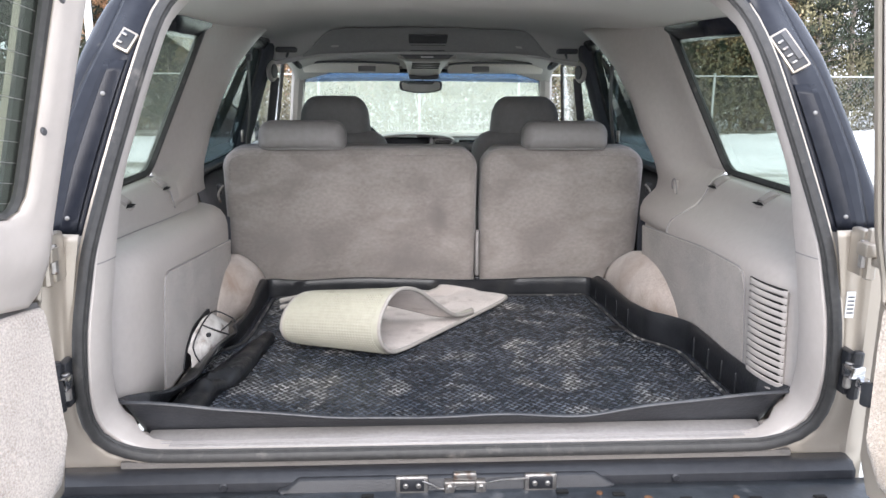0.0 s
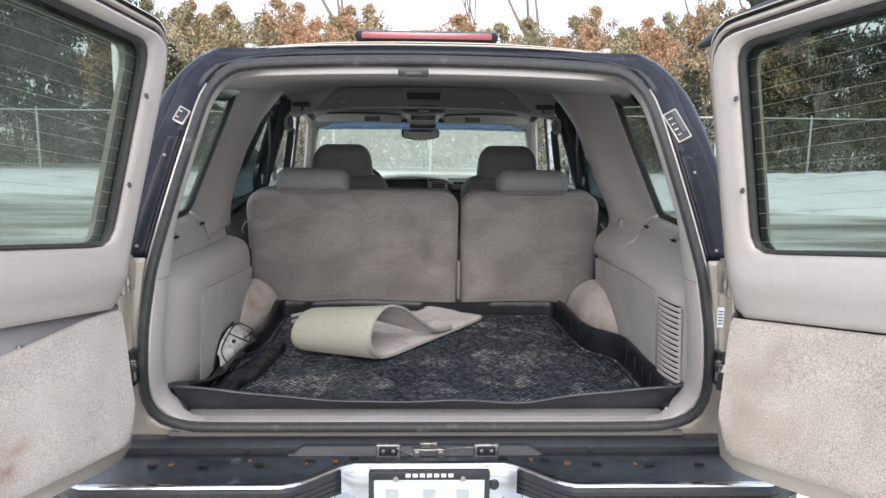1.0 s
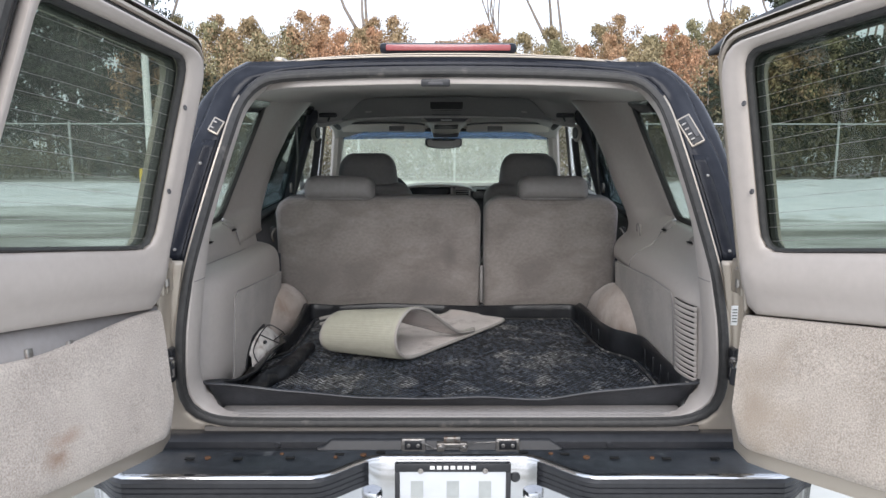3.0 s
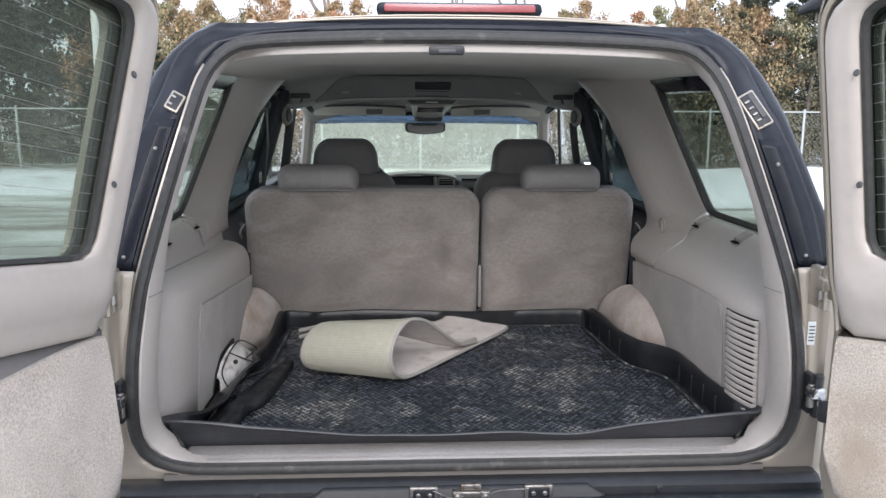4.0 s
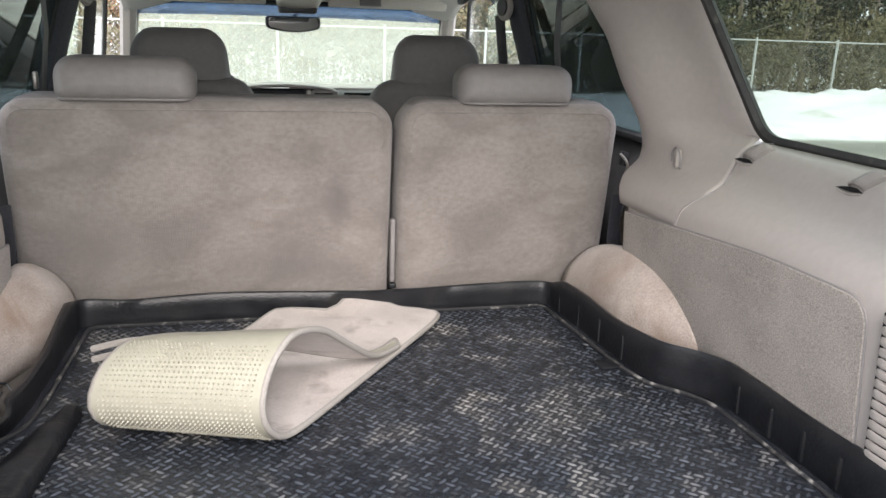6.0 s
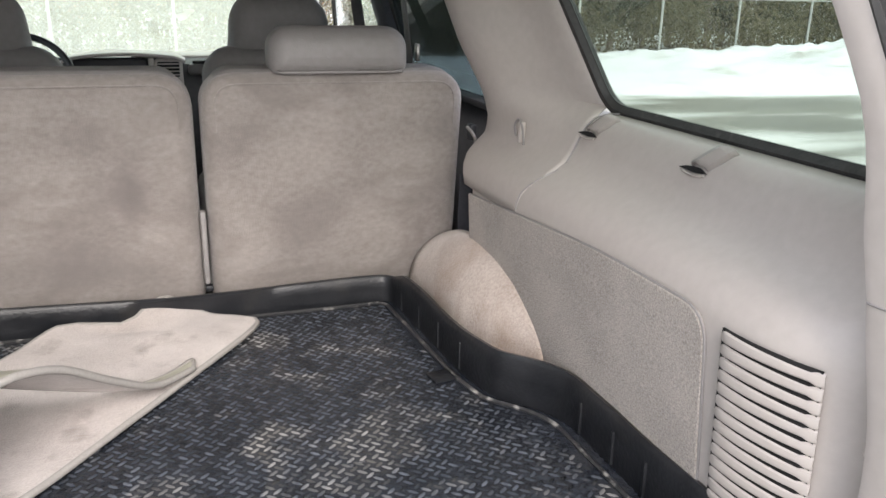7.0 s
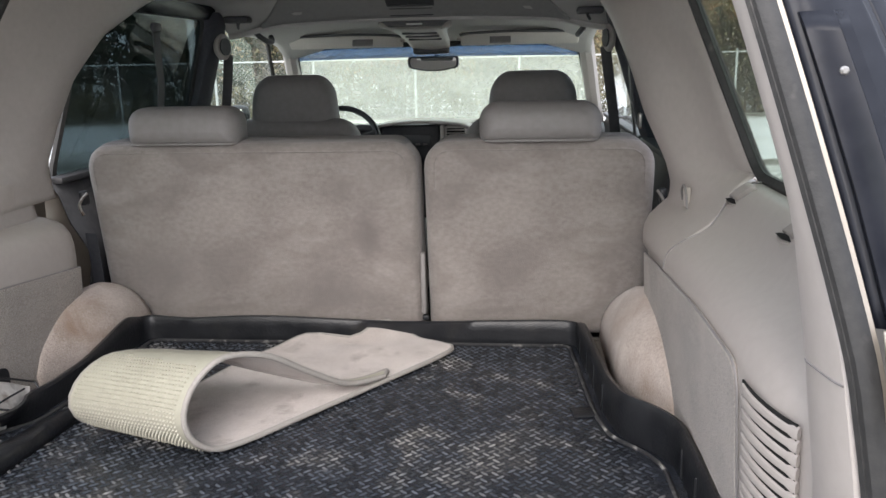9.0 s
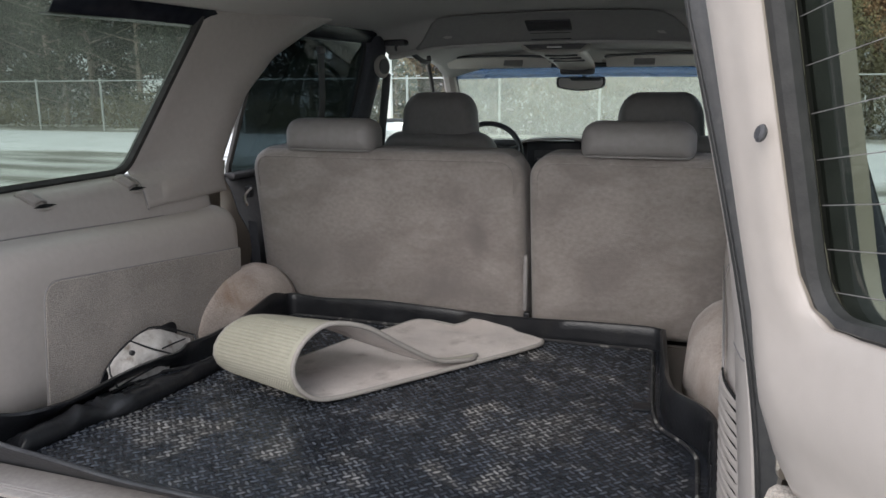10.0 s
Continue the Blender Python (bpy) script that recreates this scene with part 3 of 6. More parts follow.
def build_opening():
    rows = [trim3(-0.002, 0.002), trim3(-0.010, 0.006), trim3(-0.015, 0.018), trim3(-0.020, 0.045), trim3(-0.025, 0.080), trim3(-0.024, 0.086), trim3(0.004, 0.090)]
    fitted("opening_trim", Geo().grid(rows, cu=True), TRIM, SUV,
         "pale taupe plastic surround of the rear opening", solid=0.004)
    for s in (1, -1):
        k = min(range(len(LOOP)), key=lambda i: abs(LOOP[i][1] - 1.229) + (0 if LOOP[i][0] * s > 0 else 9))
        fitted("trim_seam", Geo().tube([(r[k][0] - s * 0.0022, r[k][1], r[k][2]) for r in rows[1:6]], 0.0014, 5), LEATHER, SUV)
    fitted("weatherstrip", Geo().tube(loop3(0.009, -0.010), 0.0125, 10, closed=True, flat=0.8), SEAL, SUV, "dusty black rubber door seal")
    fitted("seal_lip", Geo().tube(loop3(-0.002, -0.004), 0.006, 6, closed=True), SEAL, SUV)
    rings = [loop3(0.015, 0.0), loop3(0.019, -0.007), loop3(0.026, -0.007), loop3(0.030, 0.004)]
    n = len(LOOP)
    a = min(i for i in range(n // 2) if LOOP[i][1] > 1.74)
    c = max(i for i in range(n // 2, n) if LOOP[i][1] > 1.74)
    fitted("door_jamb", Geo().grid([[r[i % n] for i in range(c, n + a + 1)] for r in rings]), PAINT, SUV, "champagne painted door jamb", solid=0.003)
    fitted("top_jamb", Geo().grid([[r[i] for i in range(a, c + 1)] for r in rings]), BLACKP, SUV, "dark upper door jamb", solid=0.003)
    # scuffed sill plate and its end caps
    part("sill_plate", Geo().box((0, 0.056, 0.800), (1.436, 0.100, 0.026), 0.008, 3), SILL, SUV, "scuffed grey plastic sill plate")
    for s in (1, -1):
        part("sill_plate_end", Geo().box((s * 0.749, 0.056, 0.802), (0.058, 0.096, 0.026), 0.008, 3, rot=(0, -s * 14, 0)), TRIM, SUV)
    for y in (0.028, 0.036):
        part("sill_groove", Geo().tube([(x, y, 0.8132) for x in (-0.69, 0, 0.69)], 0.0016, 5), LEATHER, SUV)
    # black panel under the sill with its raised ribs
    prof = [(0.0, 0.772), (-0.035, 0.768), (-0.05, 0.755), (-0.055, 0.70), (-0.045, 0.66), (0.02, 0.65)]
    part("sill_panel", Geo().grid([[(x, y, z) for y, z in prof] for x in (-0.895, -0.88, -0.4, 0, 0.4, 0.87, 0.882)]), BLACKPL, SUV, "black plastic panel under the sill", solid=0.004)
    rib = [(-0.40, 0.727), (0.30, 0.727), (0.335, 0.738), (0.290, 0.764), (-0.36, 0.764), (-0.385, 0.748), (-0.405, 0.744)]
    part("panel_rib", Geo().prism(rib, lambda p, d: (p[0], -0.040 - d * (1.0 if p[1] < 0.76 else 0.5), p[1]), 0.0, 0.026), BLACKPL, SUV, bevel=0.005)
    for x in (-0.52, 0.47):
        part("panel_clip", Geo().cyl((x, -0.052, 0.748), (x, -0.058, 0.748), 0.010, 12, bevel=0.003), BLACKPL, SUV)
    # striker plates and the centre catch
    for x in (-0.115, 0.165):
        s = part("striker_plate", Geo().box((x, -0.066, 0.752), (0.070, 0.012, 0.042), 0.004), STEEL, SUV, "bare steel striker plate")
        part("striker_recess", Geo().box((x, -0.0725, 0.754), (0.052, 0.004, 0.028), 0.0015), BLACKPL, s)
        for dx in (-0.014, 0.014):
            part("bolt", Geo().cyl((x + dx, -0.072, 0.754), (x + dx, -0.080, 0.754), 0.006, 8, bevel=0.002), STEEL, s)
    c = part("centre_catch", Geo().box((0.0, -0.062, 0.752), (0.085, 0.018, 0.012), 0.003).box((-0.034, -0.066, 0.748), (0.022, 0.02, 0.026), 0.003).box((0.034, -0.066, 0.748), (0.022, 0.02, 0.026), 0.003)
             .box((0.0, -0.06, 0.768), (0.05, 0.014, 0.016), 0.003), STEEL, SUV, "worn steel catch with rusty bolts")
    for dx in (-0.034, 0.034):
        part("bolt", Geo().cyl((dx, -0.074, 0.748), (dx, -0.082, 0.748), 0.0075, 6, bevel=0.002), STEEL, c)
    part("catch_wire", Geo().tube(spline([(-0.10, -0.07, 0.765), (-0.075, -0.078, 0.758), (-0.05, -0.07, 0.742), (-0.02, -0.075, 0.750)], 10), 0.002, 6), STEEL, SUV)
    part("catch_wire", Geo().tube(spline([(0.04, -0.07, 0.752), (0.07, -0.078, 0.764), (0.10, -0.07, 0.762), (0.14, -0.072, 0.765)], 10), 0.002, 6), STEEL, SUV)
    t = part("roof_catch", Geo().box((-0.05, 0.215, 1.818), (0.09, 0.03, 0.022), 0.005), BLACKPL, SUV, "black roof catch")
    part("catch_bar", Geo().box((-0.05, 0.195, 1.815), (0.045, 0.012, 0.010), 0.003), DARK, t)


def table(rows, z):
    """Reads a value at z from rows of (z, value)."""
    for (z0, a), (z1, b) in zip(rows, rows[1:]):
        if z <= z1:
            return lerp(a, b, max(0.0, (z - z0) / (z1 - z0)))
    return rows[-1][1]


def d_outer(z):
    """Outer edge of the rear corner of the body: x and y."""
    return table([(1.28, 0.895), (1.42, 0.880), (1.52, 0.850), (1.60, 0.822), (1.70, 0.775), (1.80, 0.735), (1.90, 0.70)], z), lean(z) + 0.016


def build_corners():
    zs = [1.285 + (1.885 - 1.285) * i / 24 for i in range(25)]
    crown = [(1.28, 1.0), (1.69, 0.830), (1.754, 0.800), (1.822, 0.747), (1.865, 0.696), (1.89, 0.645)]
    side = sorted((p[1], p[0]) for p in offset_loop(0.028)[24:64] if p[1] > 0.92)

    def inner(z):
        return table(side, z)

    for s in (1, -1):
        rows = []
        for z in zs:
            xi, (xo, yo) = inner(z), d_outer(z)
            xo = max(min(xo, table(crown, z) - 0.03), xi + 0.01)
            rows.append([(s * lerp(xi, xo, t), lean(z) + 0.004 - 0.014 * math.sin(math.pi * t) * (1 - t) + 0.012 * t * t, z) for t in [k / 10 for k in range(11)]])
        c = fitted("corner_post", Geo().grid(rows), BLACKP, SUV, "glossy black rear corner post", solid=0.004)
        # the black outer corner turning to the side glass
        rows = []
        for z in zs:
            xo, yo = d_outer(z)
            xo = max(min(xo, table(crown, z) - 0.03), inner(z) + 0.01)
            xw = max(min(win_x(z) + 0.034, table(crown, z)), xo + 0.01)
            rows.append([(s * lerp(xo, xw, math.sin(t * math.pi / 2)), yo + 0.02 * t + 0.03 * t ** 3, z) for t in [k / 12 for k in range(13)]])
        fitted("corner_skin", Geo().grid(rows), BLACKP, SUV, solid=0.004)
        # raised cover strip over the post, below the vent, folded along its middle
        z0, z1 = (1.295, 1.60) if s > 0 else (1.295, 1.645)
        rows = []
        for i in range(15):
            z = lerp(z0, z1, i / 14)
            xi, (xo, yo) = inner(z), d_outer(z)
            rows.append([(s * lerp(xi, xo, t), lean(z) + 0.004 - d, z) for t, d in ((0.14, 0.0), (0.15, 0.014), (0.30, 0.018), (0.46, 0.020), (0.48, 0.017), (0.60, 0.016), (0.61, 0.0))])
        st = fitted("post_cover", Geo().grid(rows), BLACKP, SUV, solid=0.003, sharp=20)
        for f in (0.08, 0.80):
            z = lerp(z0, z1, f)
            xi, (xo, yo) = inner(z), d_outer(z)
            x = s * lerp(xi, xo, 0.36)
            fitted("rivet", Geo().cyl((x, lean(z) - 0.010, z), (x, lean(z) - 0.020, z), 0.005, 8, bevel=0.002), STEEL, st)
        # air exhaust set into the post
        z, wid, hgt = (1.672, 0.046, 0.100) if s > 0 else (1.685, 0.036, 0.050)
        x = s * (inner(z) + 0.5 * wid + 0.008)
        turn = Euler((radians(-20), radians(-s * 29), 0)).to_matrix()
        at = lambda u, d, w: Vector((x, lean(z) - 0.004, z)) + turn @ Vector((u, d, w))
        rot = (-20, -s * 29, 0)
        e = fitted("exhaust_frame", Geo().box(at(0, 0, 0), (wid, 0.020, hgt), 0.004, rot=rot), PAINT, SUV, "painted frame of the air exhaust")
        fitted("recess", Geo().box(at(0, -0.004, 0), (wid - 0.010, 0.016, hgt - 0.010), 0.002, rot=rot), BLACKPL, e)
        if s > 0:
            fitted("exhaust_flap", Geo().box(at(0.009, -0.011, 0.008), (0.014, 0.006, hgt - 0.028), 0.003, rot=rot), DARK, e)
        for k in range(4 if s > 0 else 2):
            fitted("louvre", Geo().box(at(-0.008, -0.012, (k - 1.5) * 0.018 if s > 0 else (k - 0.5) * 0.02), (0.014, 0.006, 0.005), 0.002, rot=(10, -s * 29, 0)), STEEL, e)
        # painted jamb below, with the hinge and its label
        rows = []
        low = [(0.0, 0.70)] + sorted((p[1], p[0]) for p in offset_loop(0.024)[12:46] if p[0] > 0.70)
        for z in [0.70, 0.775] + [lerp(0.78, 1.295, i / 30) for i in range(31)]:
            xi = table(low, z)
            rows.append([(s * x, y, z) for x, y in ((xi, 0.003), (lerp(xi, 0.875, 0.5), 0.008), (0.872, 0.004), (0.882, -0.004), (0.905, -0.002), (0.930, 0.010), (0.944, 0.05), (0.950, 0.30), (0.955, 0.5))])
        fitted("rear_quarter", Geo().grid(rows), PAINT, SUV, "champagne painted body corner", solid=0.003)
        for z in (0.985, 1.255):
            h = fitted("hinge", Geo().box((s * 0.838, -0.02, z), (0.022, 0.05, 0.10), 0.006).cyl((s * 0.845, -0.05, z - 0.055), (s * 0.845, -0.05, z + 0.055), 0.012, 10, bevel=0.003), BLACKPL if z < 1.1 else PAINT, SUV, "door hinge")
            fitted("hinge_arm", Geo().box((s * 0.835, -0.055, z + 0.012), (0.034, 0.040, 0.030), 0.006).box((s * 0.852, -0.075, z - 0.012), (0.030, 0.030, 0.022), 0.006), CHROME if z < 1.1 else PAINT, h)
            fitted("hinge_pin", Geo().cyl((s * 0.83, -0.046, z - 0.03), (s * 0.83, -0.046, z + 0.03), 0.009, 8, bevel=0.002), STEEL, h)
        if s > 0:
            fitted("label", Geo().box((0.842, -0.001, 1.13), (0.020, 0.003, 0.06), 0.001), WHITE, SUV, "small white sticker")
            for k in range(5):
                fitted("print_bar", Geo().box((0.842, -0.0035, 1.112 + 0.009 * k), (0.014, 0.001, 0.003)), DARK, SUV)


def build_roof():
    # outer roof, crowned, with the ribbed rear edge
    def roof_z(x, y):
        return 1.925 - 0.045 * (abs(x) / 0.74) ** 2.6 - 0.015 * smooth(0.9, 0.2, y) - 0.17 * smooth(2.5, 3.4, y)

    ys = [0.27, 0.32, 0.45, 0.7, 1.2, 1.8, 2.4, 2.8, 3.1, 3.24]
    xs = [-0.74 + 1.48 * i / 16 for i in range(17)]
    part("roof", Geo().grid([[(x * lerp(0.90, 1, smooth(0.27, 0.8, y)), y, roof_z(x, y)) for x in xs] for y in ys]), PAINT, SUV, "champagne roof panel", solid=0.005)
    for dz, dy, r, m in ((-0.008, -0.008, 0.003, PAINT), (-0.034, -0.012, 0.012, BLACKP), (-0.056, -0.020, 0.010, BLACKP), (-0.066, -0.024, 0.007, BLACKPL)):
        wx = 0.64 if m is PAINT else (0.61 if m is BLACKP else 0.50)
        part("roof_edge", Geo().tube([(wx * (2 * i / 20 - 1), 0.265 + dy + 0.02 * abs(2 * i / 20 - 1) ** 3, roof_z(wx * (2 * i / 20 - 1), 0.27) + dz) for i in range(21)], r, 8), m, SUV)
    part("gutter_panel", Geo().grid([[(0.645 * (2 * i / 16 - 1), y, z - 0.035 * abs(2 * i / 16 - 1) ** 3) for i in range(17)] for y, z in ((0.265, 1.905), (0.262, 1.88), (0.255, 1.86), (0.245, 1.848))]), BLACKP, SUV, solid=0.003)
    for s in (1, -1):
        part("roof_rack_foot", Geo().box((s * 0.585, 0.52, 1.905), (0.03, 0.12, 0.022), 0.009), PAINT, SUV)
    b = part("brake_light", Geo().box((-0.01, 0.36, 1.932), (0.44, 0.10, 0.034), 0.012), BLACKP, SUV, "high brake light")
    part("lens", Geo().box((-0.01, 0.307, 1.933), (0.40, 0.012, 0.020), 0.005), REDL, b, "red lens")
    # headliner
    def lin(x, y):
        base = 1.815 + 0.012 * smooth(0.2, 0.8, y) - 0.090 * smooth(2.26, 2.46, y) - 0.10 * smooth(3.0, 3.24, y)
        if 0.9 < y < 2.4:
            base += 0.014 * smooth(0.95, 1.25, y) * (1 - smooth(0.45, 0.66, abs(x)))
        return base - lerp(0.022, 0.035, smooth(2.3, 2.6, y)) * smooth(0.52, 0.76, abs(x)) - 0.026 * (x / 0.76) ** 2
    ys = [0.25, 0.32, 0.4, 0.6, 0.8, 0.9, 0.95, 1.0, 1.05, 1.1, 1.2, 1.5, 1.8, 2.1, 2.25, 2.30, 2.35, 2.40, 2.45, 2.5, 2.7, 2.9, 3.1, 3.24]
    xs = [-0.766 + 1.532 * i / 44 for i in range(45)]
    part("headliner", Geo().grid([[(x, max(y, lerp(0.25, 0.315, smooth(0.48, 0.64, abs(x)))), lin(x, y)) for x in xs] for y in ys]), HEADL, SUV, "grey cloth headliner", solid=0.01, offset=1)
    # rear header strip from the headliner's edge up to the surround
    hx = [-0.70 + 1.40 * i / 40 for i in range(41)]
    hy = [lerp(0.25, 0.315, smooth(0.48, 0.64, abs(x))) for x in hx]
    part("rear_header", Geo().grid([[(x, y + dy, lin(x, y) + dz) for x, y in zip(hx, hy)] for dy, dz in ((0.010, 0.0), (-0.003, 0.003), (-0.004, 0.022), (0.006, 0.050), (0.020, 0.062))]), TRIM, SUV, "taupe rear header strip", solid=0.003)
    part("headliner_edge", Geo().tube([(x, 2.46, lin(x, 2.46) - 0.006) for x in xs], 0.015, 8), HEADL, SUV)
    # panel darker than the headliner on its step down to the front, with the rear air vent in it
    step_rows = [[(x, y, lin(x, y) - 0.009) for x in [0.62 * (2 * i / 32 - 1) for i in range(33)] for y in [lerp(2.225 + 0.20 * smooth(0.34, 0.64, abs(x)) ** 1.5, 2.452, v)]] for v in (0, 0.1, 0.25, 0.4, 0.55, 0.7, 0.85, 1)]
    d = part("duct_cover", Geo().grid(step_rows), STEP_GREY, SUV, "grey panel on the step of the headliner", solid=0.003)
    part("roof_vent", Geo().box((0.0, 2.375, lin(0, 2.375) - 0.008), (0.19, 0.12, 0.010), 0.004, rot=(-27, 0, 0)), DARK, d, "dark roof air vent")
    for k in range(5):
        part("vent_slat", Geo().box((0.0, 2.335 + 0.02 * k, lin(0, 2.335 + 0.02 * k) - 0.014), (0.17, 0.004, 0.004)), BLACKPL, d)
    # overhead console, lamp, visors, mirror
    o = part("overhead_console", Geo().grid([[(x * w, y, z - 0.010 * (1 - x * x)) for x in (-1, -0.8, -0.4, 0, 0.4, 0.8, 1)] for y, z, w in ((2.50, 1.715, 0.150), (2.52, 1.700, 0.150), (2.62, 1.690, 0.118), (2.80, 1.672, 0.105), (2.98, 1.645, 0.098), (3.06, 1.622, 0.090))]), TRIM, SUV, "overhead console", solid=0.01)
    part("dome_lamp", Geo().add([(-0.145, 2.485, 1.722), (0.145, 2.485, 1.722), (0.112, 2.485, 1.698), (-0.112, 2.485, 1.698), (-0.135, 2.56, 1.712), (0.135, 2.56, 1.712), (0.105, 2.56, 1.686), (-0.105, 2.56, 1.686)],
                                [(0, 1, 2, 3), (3, 2, 6, 7), (0, 3, 7, 4), (1, 5, 6, 2), (4, 7, 6, 5), (0, 4, 5, 1)]), DARK, o, "dark dome lamp")
    part("lamp_lens", Geo().box((0.0, 2.482, 1.704), (0.065, 0.010, 0.006), 0.002), WHITE, o)
    part("console_bin", Geo().box((0.0, 3.075, 1.612), (0.175, 0.05, 0.046), 0.014, 3), DARK, o, "dark bin at the front of the console")
    for k in range(3):
        part("console_slot", Geo().box((0.0, 2.64 + 0.10 * k, 1.672 - 0.010 * k), (0.15, 0.012, 0.008), 0.003), DARK, o)
    for s in (1, -1):
        # dark strip standing in for the shadow gap in the header behind each visor
        part("header_recess", Geo().grid([[(s * x, y, z + 0.014 * math.sin(math.pi * (x - 0.14) / 0.56) ** 0.5) for x in [0.14 + 0.56 * i / 16 for i in range(17)]] for y, z in ((3.02, 1.676), (3.05, 1.668))]), DARK, SUV, solid=0.004)
        v = part("sun_visor", Geo().box((s * 0.42, 3.085, 1.656), (0.56, 0.080, 0.022), 0.010, 3, rot=(-46, 0, 0)), VISOR, SUV, "taupe sun visor, folded up")
        part("visor_mirror_cover", Geo().box((s * 0.33, 3.062, 1.655), (0.10, 0.010, 0.052), 0.004, rot=(-30, 0, 0)), LEATHER, v)
        part("visor_clip", Geo().box((s * 0.135, 3.06, 1.655), (0.022, 0.02, 0.016), 0.005), TRIM_LIGHT, v)
        part("grab_strap", Geo().tube(spline([(s * 0.70, 2.55, 1.70), (s * 0.67, 2.62, 1.66), (s * 0.67, 2.72, 1.655), (s * 0.70, 2.80, 1.68)], 12), 0.012, 6), DARK, SUV)
        part("coat_hook", Geo().box((s * 0.69, 2.36, 1.732), (0.10, 0.06, 0.026), 0.008).tube(spline([(s * 0.68, 2.36, 1.73), (s * 0.68, 2.33, 1.712), (s * 0.69, 2.36, 1.700)], 6), 0.006, 6), DARK, SUV, "dark coat hook")
    shell = round_poly([(-0.130, 0.034), (0.130, 0.034), (0.128, -0.022), (0.04, -0.040), (-0.04, -0.040), (-0.128, -0.022)], [0.02, 0.02, 0.02, 0.05, 0.05, 0.02], 5)
    face = lambda p, d: (-0.012 + p[0] - 0.12 * d, 3.250 + d + 0.035 * p[0] + 0.09 * p[1], 1.545 + p[1])
    m = part("rear_view_mirror", Geo().prism(shell, face, 0.0, 0.03).cyl((-0.005, 3.27, 1.565), (0.0, 3.300, 1.585), 0.012, 8), BLACKPL, SUV, "rear-view mirror", bevel=0.006)
    part("mirror_glass", Geo().prism([(x * 0.90, z * 0.82) for x, z in shell], face, -0.003, 0.001), MIRROR, m)


def pane(name, corners, material, parent, frame_r=0.0, frame_mat=None, sub=1):
    """A flat pane with its rubber frame."""
    ring = round_poly(corners, 0.05, 5)
    n = len(ring)
    nrm = (Vector(corners[1]) - Vector(corners[0])).cross(Vector(corners[2]) - Vector(corners[0])).normalized() * 0.004
    g = Geo().prism(ring, lambda p, d: Vector(p) + nrm * d, -0.5, 0.5)
    ob = part(name, g, material, parent)
    ob.visible_shadow = material in (TINT, GLARETINT, DARKTINT)
    if frame_r:
        part("glass_seal", Geo().tube(ring, frame_r, 6, closed=True), frame_mat or SEAL, ob)
    return ob


